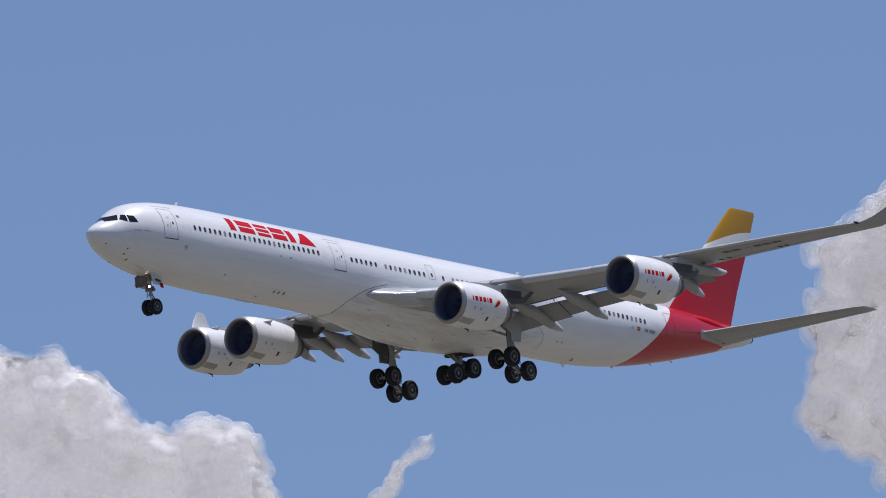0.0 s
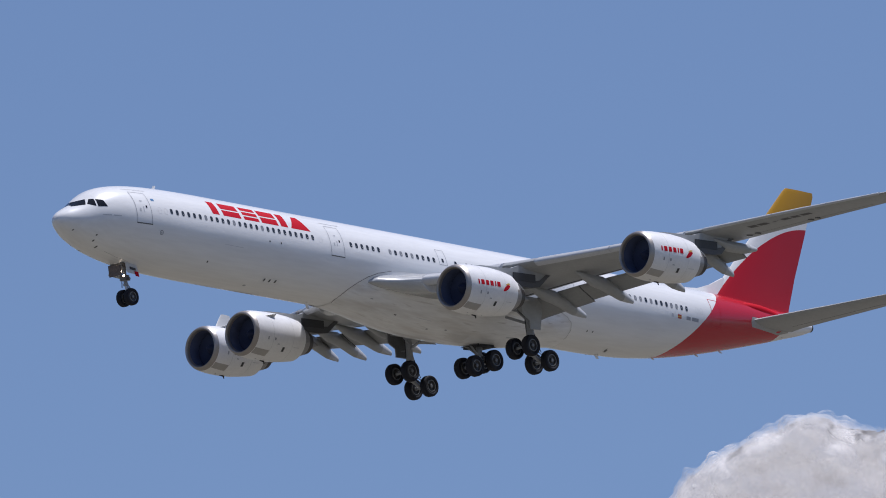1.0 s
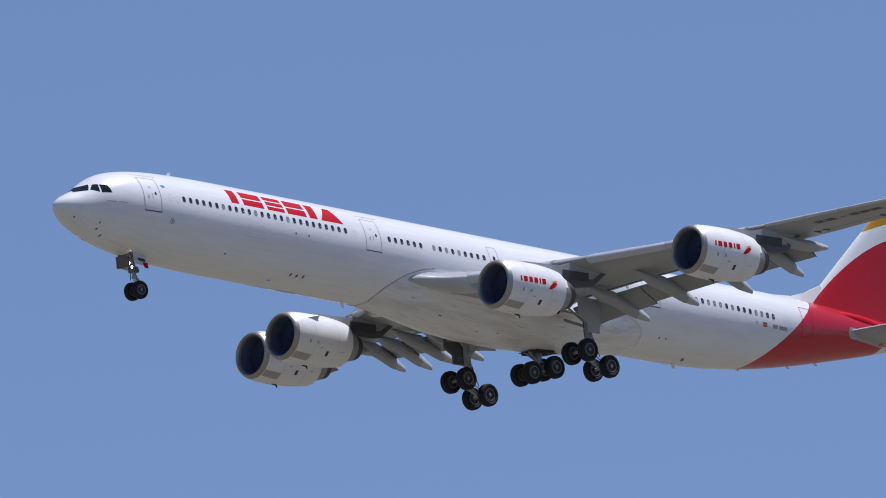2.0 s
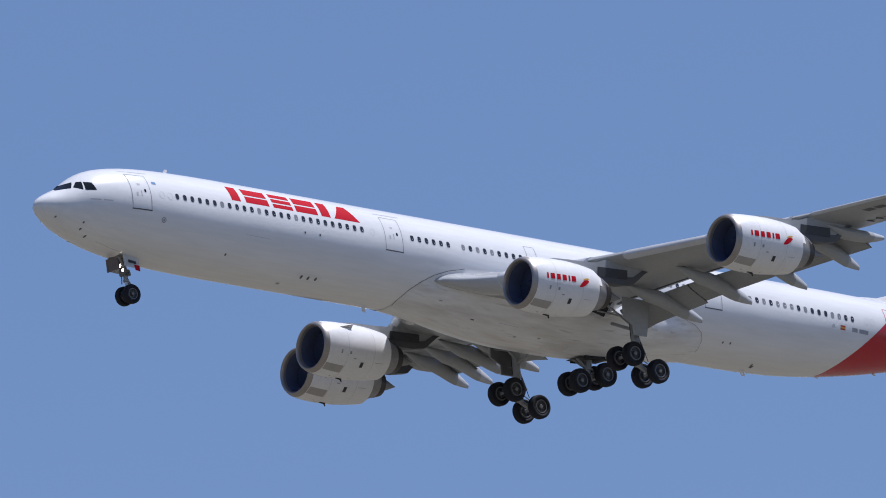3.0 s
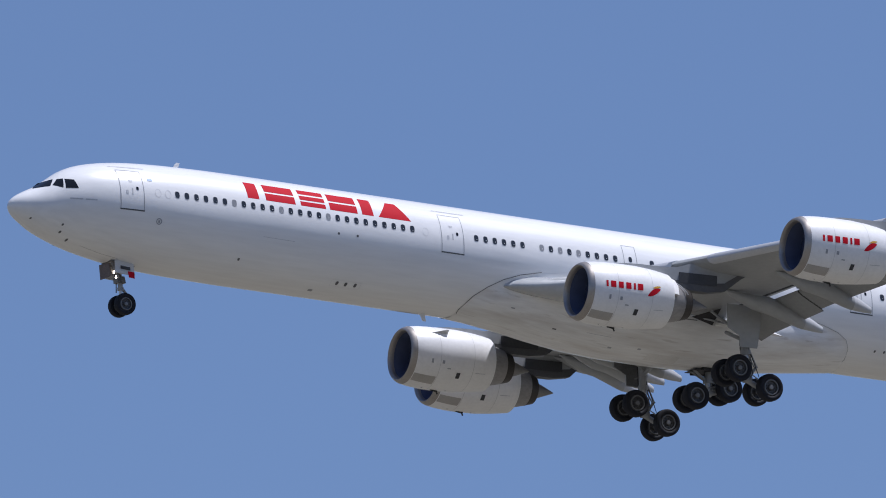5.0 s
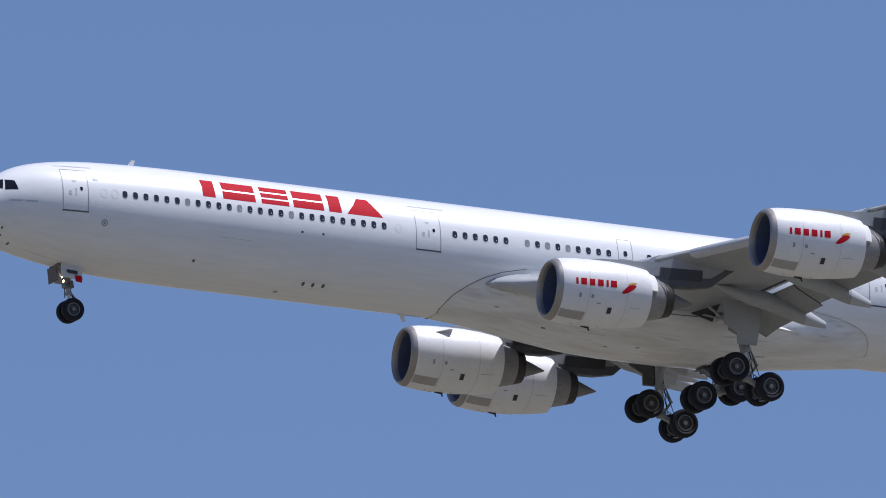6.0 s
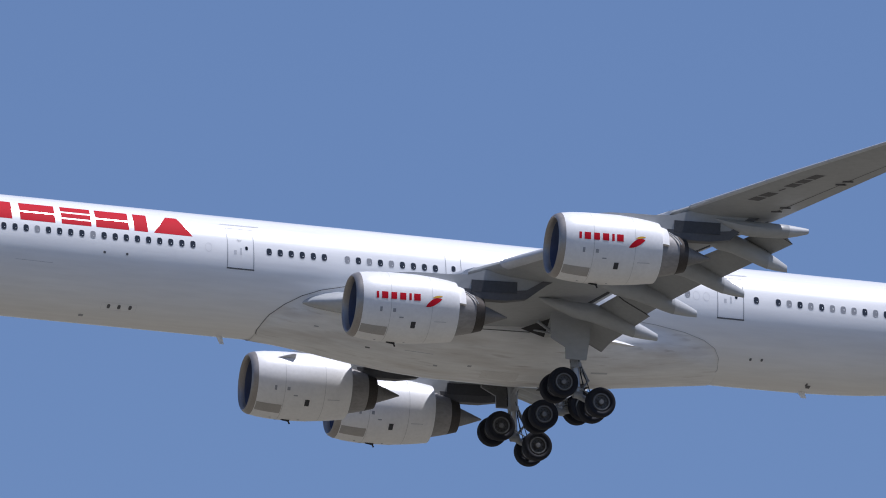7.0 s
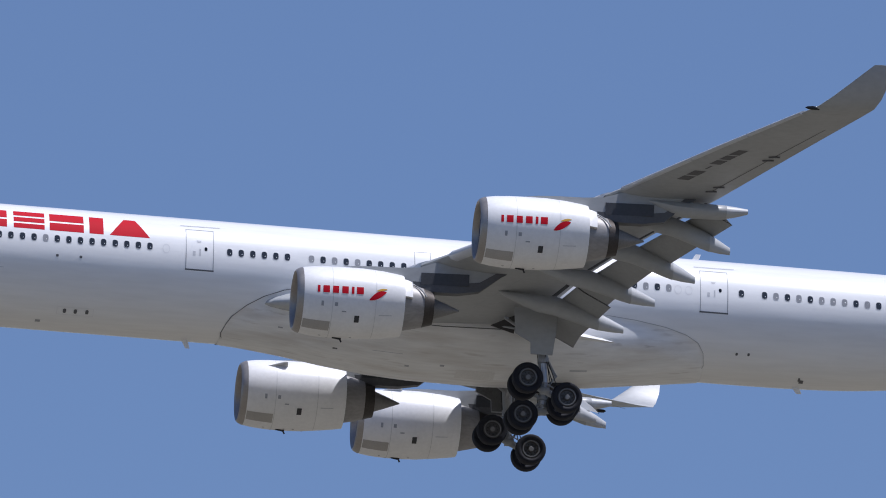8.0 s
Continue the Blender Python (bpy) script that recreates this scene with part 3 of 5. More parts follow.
# tapering fillet that carries the wing root's trailing edge back along the fairing
for s in (-1, 1):
    sec = []
    for x, out in ((38.8, 1.35), (39.6, 1.15), (40.6, 0.78), (41.6, 0.46), (42.5, 0.20), (43.2, 0.02)):
        inner = math.sqrt(max(0.1, (2.826 + lerp(SWELL, x)[0] * 0.85) ** 2 - 1.95 ** 2))
        rise = 0.04 + 0.28 * min(1, out / 0.6)
        sec.append([(x, s * (inner - 0.25), -1.95 + rise), (x, s * (inner + out * 0.35), -1.96 + rise * 0.75), (x, s * (inner + out), -1.99), (x, s * (inner + out * 0.4), -2.04), (x, s * (inner - 0.25), -2.07)])
    part("root_trailing_fillet", loft(sec), M_BELLY, wings[s], "white tapering fillet behind the wing root", angle=50)

# glove that leads the wing root into the body
for s in (-1, 1):
    sec = []
    for y, x0, x1, z0, up, down in ((2.2, 26.70, 32, -1.40, 0.80, 0.26), (2.6, 26.94, 32, -1.42, 0.74, 0.36), (2.9, 27.22, 32, -1.41, 0.66, 0.45), (3.3, 27.85, 32, -1.40, 0.56, 0.60), (3.9, 28.70, 32, -1.36, 0.42, 0.70), (4.65, 29.72, 32, -1.27, 0.38, 0.74)):
        ring = []
        for j in range(20):
            a = 2 * math.pi * j / 20
            px = (1 - math.cos(a)) / 2
            ring.append((x0 + (x1 - x0) * px ** 1.2, s * y, z0 + (up if math.sin(a) > 0 else down) * math.sin(a) * (0.42 + 0.58 * min(1, px * 2.4) ** 0.5)))
        sec.append(ring)
    part("wing_root_glove", loft(sec), M_GLOVE, wings[s], "glossy pale grey rounded wing root")


# ---- engines ----
def surf(r, x, deg, c, off=0.0):
    a = radians(deg)
    return (c[0] + x, c[1] + (r + off) * math.cos(a), c[2] + droop(x) + (r + off) * math.sin(a))


def droop(x):
    """How far the nacelle's centre hangs below the engine's axis, towards the inlet."""
    u = min(1, max(0, (x - 1.6) / 3.2))
    return -0.07 * (1 - u * u * (3 - 2 * u))


def nacelle(profile, c, seg=64):
    """A turned shell of (along, radius) pairs on the drooped axis."""
    return loft([[surf(r, x, 360 * k / seg, c) for k in range(seg)] for x, r in profile], cap=False)


COWL = [(0.16, 1.305), (0.19, 1.36), (0.26, 1.415), (0.45, 1.49), (0.9, 1.565), (1.5, 1.612), (2.3, 1.632), (3.2, 1.615), (4.1, 1.535), (4.7, 1.455), (5.08, 1.39)]


def cowl_r(x):
    return lerp(COWL, x)[0]


def cowl_patch(c, x0, x1, d0, d1, off=0.008, shear=0.0, n=6):
    """A thin plate on the cowl between two stations and two angles (degrees; 180 faces port)."""
    bm = bmesh.new()
    grid = []
    for j in range(n + 1):
        d = d0 + (d1 - d0) * j / n
        grid.append([bm.verts.new(surf(cowl_r(x0 + (x1 - x0) * k / 4 + shear * j / n), x0 + (x1 - x0) * k / 4 + shear * j / n, d, c, off)) for k in range(5)])
    for a, b in zip(grid, grid[1:]):
        for k in range(4):
            bm.faces.new((a[k], a[k + 1], b[k + 1], b[k]))
    return bm


def build_engine(c, y, label):
    side = -1 if y < 0 else 1
    wing = wings[side]
    eng = part("engine", nacelle([(0.42, 1.478)] + [p for p in COWL if p[0] >= 0.45] + [(5.08, 1.35), (4.6, 1.35), (4.2, 1.36)], c), M_WHITE, plane, label)
    part("inlet_lip", nacelle([(0.46, 1.499), (0.36, 1.462), (0.26, 1.417), (0.19, 1.362), (0.16, 1.305), (0.19, 1.258), (0.28, 1.215), (0.46, 1.185)], c), M_LIP, eng, "bare metal inlet lip")
    part("inlet_duct", nacelle([(0.46, 1.185), (0.7, 1.17), (1.0, 1.185), (1.4, 1.20)], c), M_INNER, eng)
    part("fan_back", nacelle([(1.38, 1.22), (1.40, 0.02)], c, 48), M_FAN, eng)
    bm = bmesh.new()
    for k in range(26):
        a = 2 * math.pi * k / 26
        pts = []
        for r, tw, w in ((0.36, 0.35, 0.13), (0.8, 0.25, 0.17), (1.17, 0.18, 0.19)):
            for sgn in (-1, 1):
                da = sgn * w / r * math.cos(tw) * 0.9
                pts.append(bm.verts.new((c[0] + 1.32 + sgn * w * math.sin(tw) * 0.8, c[1] + r * math.cos(a + da), c[2] + droop(1.3) + r * math.sin(a + da))))
        bm.faces.new((pts[0], pts[1], pts[3], pts[2]))
        bm.faces.new((pts[2], pts[3], pts[5], pts[4]))
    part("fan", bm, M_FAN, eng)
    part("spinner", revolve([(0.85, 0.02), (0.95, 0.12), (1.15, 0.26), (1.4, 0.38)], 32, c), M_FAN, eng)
    part("core_cowl", revolve([(4.1, 1.24), (4.8, 1.19), (5.2, 1.10), (5.7, 0.98), (6.1, 0.87)], 48, c), M_CORE, eng, "bare metal core cowl")
    part("nozzle", revolve([(6.03, 0.895), (6.2, 0.84), (6.50, 0.75), (6.50, 0.71), (6.1, 0.73)], 48, c), M_NOZZLE, eng, "burnt dark nozzle ring")
    part("exhaust_plug", revolve([(6.0, 0.62), (6.5, 0.50), (7.1, 0.28), (7.74, 0.03)], 32, c), M_PLUG, eng)
    # seams, vents and panels
    for x in (1.75, 3.72):
        part("cowl_seam", nacelle([(x, cowl_r(x) + 0.004), (x + 0.03, cowl_r(x + 0.03) + 0.004)], c), M_CSEAM, eng)
    part("cowl_keel_latch", merge(rod((c[0] + 2.0, c[1], c[2] - 1.66), (c[0] + 2.4, c[1], c[2] - 1.74), 0.07, 8, 0.05), rod((c[0] + 2.34, c[1], c[2] - 1.72), (c[0] + 2.42, c[1], c[2] - 1.88), 0.04, 6)), M_DARK, eng)
    for x, d in ((1.35, 262), (1.7, 274), (2.75, 263), (3.2, 276)):
        part("latch", cowl_patch(c, x, x + 0.09, d, d + 3, 0.014, n=2), M_LINE, eng)
    # pale bleed-air outlet and its pipe behind the cowl, on the upper outer flank
    for sy in (side,):
        part("bleed_outlet", loft([[(c[0] + 4.9 + 0.55 * u, c[1] + sy * (rr * math.cos(b) - (0.10 + 0.28 * u ** 2) * k), c[2] + rr * math.sin(b)) for rr, b, k in ((1.33 - 0.12 * u * u, radians(8), 0), (1.36 - 0.12 * u * u, radians(32), 0), (1.33 - 0.12 * u * u, radians(56), 0), (1.0, radians(56), 0), (1.0, radians(8), 0))] for u in (0, 0.35, 0.7, 1.0)]), M_WHITE, eng, "white rounded bleed-air outlet", angle=60)
        pts = [(c[0] + 5.35 + 0.75 * u, c[1] + sy * (1.12 - 0.14 * u) * math.cos(radians(58 - 40 * u * u)), c[2] + (1.12 - 0.14 * u) * math.sin(radians(58 - 40 * u * u))) for u in (0, 0.3, 0.55, 0.75, 0.9, 1.0)]
        part("bleed_pipe", merge(*[rod(p, q, 0.035, 6) for p, q in zip(pts, pts[1:])]), M_STRUT, eng)
    for sd in (0, 180):
        sg = 1 if sd == 180 else -1
        part("access_panel", cowl_patch(c, 0.50, 1.72, sd + sg * 46, sd + sg * 66), M_PANEL, eng, "grey access panel")
        part("vent", cowl_patch(c, 2.80, 3.02, sd + sg * 33, sd + sg * 45, 0.012), M_MARK, eng)
        part("service_mark", cowl_patch(c, 1.25, 1.36, sd + sg * 12, sd + sg * 20), M_LINE, eng)
        part("service_mark", cowl_patch(c, 1.86, 2.0, sd + sg * 13, sd + sg * 19), M_LINE, eng)
        part("service_mark", cowl_patch(c, 2.2, 2.4, sd + sg * 26, sd + sg * 28), M_LINE, eng)
        part("service_mark", cowl_patch(c, 3.9, 4.5, sd + sg * 31, sd + sg * 32.3), M_FAINT, eng)
        if side == (-1 if sd == 180 else 1):
            # red name as plain bars and a small two-colour leaf, on the outer side
            xs = ((0, .055), (.12, .26), (.33, .46), (.53, .67), (.74, .795), (.85, 1))
            lo, hi = 1.05, 3.14
            for a, b in xs:
                part("name_bar", cowl_patch(c, lo + (hi - lo) * a, lo + (hi - lo) * b, sd - sg * 2.0, sd - sg * 14.0, 0.012), M_RED, eng)
            part("leaf_mark", leaf(c, sd, sg, False), M_RED, eng)
            part("leaf_mark", leaf(c, sd, sg, True), M_YEL, eng)
    # strake on the inner flank
    lift = 42 if abs(c[1]) < 12 else 62
    inner = 180 - lift if side > 0 else lift
    ca, sa = math.cos(radians(inner)), math.sin(radians(inner))
    o = [(c[0] + xx, c[1] + rr * ca, c[2] + rr * sa) for xx, rr in ((1.25, 1.50), (2.3, 1.54), (2.27, 1.85), (2.16, 1.86))]
    part("strake", plate(o, 0.03), M_DOORP, eng, smooth=False)
    # pylon up to the wing
    yw = abs(c[1])
    x0, ch, z0, t, tw = station(yw)
    zt = wing_low(yw, 0.45)[1] + 0.15
    sec = []
    for px, zb, zz, w in ((c[0] + 2.2, c[2] + 1.45, c[2] + 1.60, 0.06), (c[0] + 2.9, c[2] + 1.4, c[2] + 1.68, 0.16), (c[0] + 3.8, c[2] + 1.2, c[2] + 1.72, 0.22), (c[0] + 4.9, c[2] + 1.0, c[2] + 1.74, 0.26),
                          (c[0] + 5.8, c[2] + 1.0, min(z0 - 0.2, c[2] + 1.82), 0.27), (c[0] + 6.6, c[2] + 1.0, z0 - 0.1, 0.26), (c[0] + 7.4, c[2] + 1.0, zt, 0.24), (c[0] + 8.5, c[2] + 1.15, zt + 0.02, 0.18), (c[0] + 9.4, zt - 0.3, zt + 0.03, 0.09), (c[0] + 9.8, zt - 0.06, zt + 0.03, 0.03)):
        sec.append([(px, c[1] - w, zb), (px, c[1] + w, zb), (px, c[1] + w * 0.9, zz), (px, c[1] - w * 0.9, zz)])
    low = []
    for px, zb, zz, w in ((c[0] + 4.7, c[2] + 0.85, c[2] + 1.15, 0.16), (c[0] + 5.6, c[2] + 0.80, c[2] + 1.15, 0.27), (c[0] + 6.6, c[2] + 0.72, c[2] + 1.15, 0.29), (c[0] + 7.6, c[2] + 0.74, c[2] + 1.2, 0.26),
                          (c[0] + 8.6, c[2] + 0.92, c[2] + 1.35, 0.2), (c[0] + 9.6, zt - 0.28, zt + 0.02, 0.1), (c[0] + 10.0, zt - 0.05, zt + 0.02, 0.03)):
        low.append([(px, c[1] - w, zb), (px, c[1] + w, zb), (px, c[1] + w, zz), (px, c[1] - w, zz)])
    # fairing coloured darker than the pylon, with the shade under the wing put in
    part("pylon_fairing", loft(low), M_PYL3, eng, "pylon fairing, coloured dark for the shade under the wing", angle=30)
    # dark plates paint the shaded stretch of the pylon's sides
    for sy in (-1, 1):
        part("pylon_shade_plate", plate([(c[0] + 5.9, c[1] + sy * 0.285, c[2] + 1.02), (c[0] + 8.1, c[1] + sy * 0.275, c[2] + 1.12), (c[0] + 8.1, c[1] + sy * 0.27, c[2] + 1.66), (c[0] + 5.9, c[1] + sy * 0.285, c[2] + 1.58)], 0.03), M_PYLON, eng, "dark rectangle for the shade on the pylon side", smooth=False)
    part("pylon", loft(sec), M_WING, eng, "pale grey pylon", angle=30)
    return eng


def leaf(c, sd, sg, yellow):
    """A pointed leaf on the cowl; its thin second blade lies above the first."""
    bm = bmesh.new()
    grid = []
    (xa, da), (xb, db) = ((3.74, -9.5), (4.24, -14.0)) if yellow else ((3.42, 6.5), (4.20, -8.5))
    for j in range(11):
        u = j / 10
        x, d = xa + (xb - xa) * u, da + (db - da) * u
        fat = math.sin(math.pi * min(1, 0.02 + u * 0.98)) ** 0.8
        up, down = (2.4, 1.6) if yellow else (7.0, 5.0)
        grid.append([bm.verts.new(surf(cowl_r(x), x, sd + sg * (d + k), c, 0.012)) for k in (-up * fat, 0, down * fat)])
    for p, q in zip(grid, grid[1:]):
        for k in range(2):
            bm.faces.new((p[k], p[k + 1], q[k + 1], q[k]))
    return bm


for cx, cy, cz in ((27.15, -9.37, -2.75), (33.95, -19.25, -1.33), (27.15, 9.37, -2.75), (33.95, 19.25, -1.33)):
    build_engine((cx, cy, cz), cy, "inboard turbofan in a white cowl" if abs(cy) < 12 else "outboard turbofan in a white cowl")


# ---- tail ----
def foil_ring(x0, c, t, place, n=9):
    pts = [(1, 0), (0.8, 0.35), (0.55, 0.8), (0.3, 1.0), (0.12, 0.78), (0.03, 0.42), (0, 0), (0.03, -0.42), (0.12, -0.78), (0.3, -1.0), (0.55, -0.8), (0.8, -0.35)]
    return [place(x0 + c * px, pz * t * c / 2) for px, pz in pts]


def build_tail():
    rows = [(2.0, 63.0, 8.9, 0.10), (2.75, 64.0, 8.05, 0.10), (5.0, 66.15, 6.65, 0.10), (8.0, 69.05, 4.95, 0.10), (10.9, 71.85, 3.2, 0.095), (11.16, 72.2, 2.8, 0.06)]
    fin = part("fin", loft([foil_ring(x, c, t, lambda px, th, z=z: (px, th, z)) for z, x, c, t in rows]), M_FIN, plane, "tall swept fin, red with white band and yellow cap")
    # dorsal fillet in front of the fin
    sec = [[(60.2, 0.03, 2.78), (60.2, -0.03, 2.78), (60.2, -0.02, 2.86), (60.2, 0.02, 2.86)], [(62.6, 0.2, 2.7), (62.6, -0.2, 2.7), (62.6, -0.05, 3.05), (62.6, 0.05, 3.05)],
           [(63.9, 0.26, 2.7), (63.9, -0.26, 2.7), (63.9, -0.07, 3.45), (63.9, 0.07, 3.45)], [(65.3, 0.28, 2.7), (65.3, -0.28, 2.7), (65.3, -0.12, 4.1), (65.3, 0.12, 4.1)]]
    part("dorsal_fillet", loft(sec), M_FIN, fin)
    for s in (-1, 1):
        rows = [(0.9, 65.9, 5.3, 0.95, 0.10), (1.9, 66.5, 4.75, 1.08, 0.10), (6.0, 69.3, 3.6, 1.72, 0.095), (10.6, 72.35, 2.35, 2.44, 0.09), (11.15, 72.95, 1.75, 2.53, 0.07)]
        tp = part("tailplane", loft([foil_ring(x, c, t, lambda px, th, y=y, z=z: (px, s * y, z + th)) for y, x, c, z, t in rows]), M_WING, plane, "swept grey tailplane")
        part("elevator_joint", loft([[(x0, s * y, z - th), (x0 + 0.05, s * y, z - th), (x0 + 0.05, s * y, z + th), (x0, s * y, z + th)] for y, x0, z, th in ((2.0, 69.9, 1.1, 0.13), (10.4, 73.95, 2.41, 0.062))]), M_SEAM, tp)
        hump = []
        for k in range(9):
            u = k / 8
            w = math.sin(math.pi * min(1, 0.04 + u * 0.96)) ** 0.6
            top, bot, half = fuse(64.6 + 6.6 * u)
            cy, cz = half * 0.50, lerp([(0, 2.05), (0.5, 1.98), (1, 1.72)], u)[0]
            hump.append([(64.6 + 6.6 * u, s * (cy + 0.62 * w * math.cos(a)), cz + 0.42 * w * math.sin(a)) for a in [2 * math.pi * j / 16 for j in range(16)]])
        part("root_fillet", loft(hump), M_RED, fin, "red bulged fillet at the fin foot", angle=60)
        part("seal_plate", skin_patch([(0.55, 66.2, 70.6), (0.9, 66.0, 70.9), (1.25, 66.2, 70.9)], s, 0.012), M_PANEL, tp, "grey scuff plate at the tailplane root")


build_tail()

# ---- fuselage details: windows, doors, marks ----
def window_mesh(x, z, side, mat, w=0.25, h=0.36):
    """An oval pane with its rim, bent to the skin."""
    bm = bmesh.new()
    rings = []
    n = 14
    for sc, off in ((1.14, 0.004), (1.0, 0.010), (0.97, 0.004)):
        rings.append([bm.verts.new(skin(x + w / 2 * sc * math.copysign(abs(math.cos(a)) ** 0.7, math.cos(a)), z + h / 2 * sc * math.copysign(abs(math.sin(a)) ** 0.7, math.sin(a)), side, off)) for a in [2 * math.pi * k / n for k in range(n)]])
    for a, b in zip(rings, rings[1:]):
        for k in range(n):
            bm.faces.new((a[k], a[(k + 1) % n], b[(k + 1) % n], b[k]))
    pane = bm.faces.new(rings[-1])
    pane.material_index = 1
    ob = part("cabin_window", bm, M_FAINT, body)
    ob.data.materials.append(mat)
    return ob


rnd = random.Random(5)
PITCH = 0.5334
# first station, count, share of lowered blinds
spans = [(8.11, 26, 0.12), (25.12, 6, 0.0), (28.90, 9, 0.65), (35.3, 1, 0.0), (36.4, 18, 0.45), (48.85, 1, 0.0), (49.93, 17, 0.5)]
for side in (-1, 1):
    for x0, n, blinds in spans:
        for k in range(n):
            x = x0 + PITCH * k
            zz = 0.79 if x < 50 else 0.79 - 0.011 * (x - 50)
            window_mesh(x, zz, side, M_SHADE if rnd.random() < blinds else M_GLASS)


def frame_strip(x0, x1, z0, z1, side, width=0.035, lean=0.0):
    return merge(*[skin_strip(p, side, width, 0.008) for p in (((x0, z0), (x0 + lean, z1)), ((x1, z0), (x1 + lean, z1)), ((x0, z0), (x1, z0)), ((x0 + lean, z1), (x1 + lean, z1)))])


for side in (-1, 1):
    for x0, x1, z0, z1 in ((5.05, 6.28, -0.28, 1.86), (23.12, 24.38, -0.18, 1.86), (33.68, 34.42, 0.55, 1.62), (46.95, 48.22, -0.24, 1.86), (61.3, 62.35, -0.10, 1.80)):
        red = x0 > 60
        d = part("door_outline", frame_strip(x0, x1, z0, z1, side), M_RED if red else M_LINE, body, "thin outline of a closed cabin door")
        if not red and z0 < 0:
            part("door_sill", skin_strip(((x0 - 0.03, z0), (x1 + 0.03, z0)), side, 0.07, 0.012), M_SEAM, body)
            xm = (x0 + x1) / 2
            window_mesh(xm + 0.28, 0.86, side, M_COCK, 0.13, 0.19)
            part("door_mark", skin_patch([(1.18, xm - 0.10, xm + 0.02), (1.28, xm - 0.16, xm + 0.08)], side, 0.008), M_FAINT, body)
            part("door_handle", skin_patch([(0.52, xm - 0.32, xm - 0.2), (0.72, xm - 0.32, xm - 0.2)], side, 0.008), M_FAINT, body)
            part("door_handle", skin_patch([(0.52, xm - 0.02, xm + 0.05), (0.85, xm - 0.02, xm + 0.05)], side, 0.008), M_FAINT, body)
            part("rain_gutter", skin_strip(((x0 - 0.25, z1 + 0.20), (x1 + 0.35, z1 + 0.22)), side, 0.035, 0.02), M_LINE, body)
        if 33 < x0 < 35:
            window_mesh((x0 + x1) / 2, 0.86, side, M_GLASS, 0.2, 0.3)
    # plugged windows beside the doors
    for x in (7.05, 7.6, 22.2, 45.9, 46.4, 59.6, 60.1):
        bm = bmesh.new()
        pts = [skin(x + 0.17 * math.cos(2 * math.pi * k / 16), 0.74 + 0.23 * math.sin(2 * math.pi * k / 16), side, 0.004) for k in range(16)]
        pin = [skin(x + 0.145 * math.cos(2 * math.pi * k / 16), 0.74 + 0.205 * math.sin(2 * math.pi * k / 16), side, 0.004) for k in range(16)]
        va, vb = [bm.verts.new(p) for p in pts], [bm.verts.new(p) for p in pin]
        for k in range(16):
            bm.faces.new((va[k], va[(k + 1) % 16], vb[(k + 1) % 16], vb[k]))
        part("window_plug", bm, M_PLUGGED, body)

    # big red name on the forward body, as plain bars
    L0, L1 = 12.15, 21.45
    slots = ((0, .070, 1), (.112, .292, 2), (.325, .478, 3), (.503, .672, 2), (.700, .770, 1), (.800, 1.0, 0))
    for a, b, rows_n in slots:
        xa, xb = (L0 + (L1 - L0) * q for q in (a, b))
        if side > 0:
            xa, xb = L0 + L1 - xb, L0 + L1 - xa
        bands = {0: ((0, 1),), 1: ((0, 1),), 2: ((0, 0.45), (0.55, 1)), 3: ((0, 0.27), (0.37, 0.63), (0.73, 1))}[rows_n]
        for lo, hi in bands:
            rows = []
            for k in range(7):
                u = lo + (hi - lo) * k / 6
                inset = (xb - xa) * 0.36 * u if rows_n == 0 else 0
                rows.append((1.20 + 0.93 * u, xa + inset, xb - inset))
            part("name_bar", skin_patch(rows, side, 0.006), M_RED, body, "red painted bar of the airline name")
    # registration and small flags as bars
    part("flag_mark", skin_patch([(-0.08, 57.45, 57.85), (0.02, 57.45, 57.85)], side, 0.006), M_FLAG, body)
    part("flag_mark", skin_patch([(0.02, 57.45, 57.85), (0.10, 57.45, 57.85)], side, 0.006), M_YEL, body)
    part("flag_mark", skin_patch([(0.10, 57.45, 57.85), (0.20, 57.45, 57.85)], side, 0.006), M_FLAG, body)
    part("ring_mark", skin_patch([(-0.05, 56.75, 57.05), (0.18, 56.82, 56.98)], side, 0.006), M_FAINT, body)
    part("registration_bar", skin_patch([(-0.06, 58.4, 58.85), (0.18, 58.4, 58.85)], side, 0.006), M_LINE, body)
    part("registration_bar", skin_patch([(-0.06, 59.0, 59.75), (0.18, 59.0, 59.75)], side, 0.006), M_LINE, body)
    part("nose_name_bar", skin_patch([(0.0, 2.55, 3.15), (0.07, 2.55, 3.15)], side, 0.006), M_FAINT, body)
    part("nose_name_bar", skin_patch([(0.0, 3.28, 3.85), (0.07, 3.28, 3.85)], side, 0.006), M_FAINT, body)
    part("oval_mark", skin_patch([(1.36, 6.58, 6.82), (1.44, 6.55, 6.85), (1.52, 6.58, 6.82)], side, 0.006), M_BLUE, body)
    # drains, ports and probes
    for x, z, r in ((17.21, -0.02, 0.06), (18.29, -0.01, 0.06), (17.80, -2.29, 0.075), (18.30, -2.29, 0.075), (18.83, -2.28, 0.075), (11.97, -1.9, 0.06), (48.85, -1.92, 0.055), (49.4, -1.9, 0.055),
                    (2.42, -1.24, 0.05), (2.45, -1.55, 0.05), (2.95, -1.85, 0.05), (0.95, -0.98, 0.04), (51.97, -2.62, 0.05)):
        part("vent_port", skin_patch([(z - r, x - r * 0.6, x + r * 0.6), (z - r * 0.5, x - r, x + r), (z + r * 0.5, x - r, x + r), (z + r, x - r * 0.6, x + r * 0.6)], side, 0.008), M_SEAM, body)
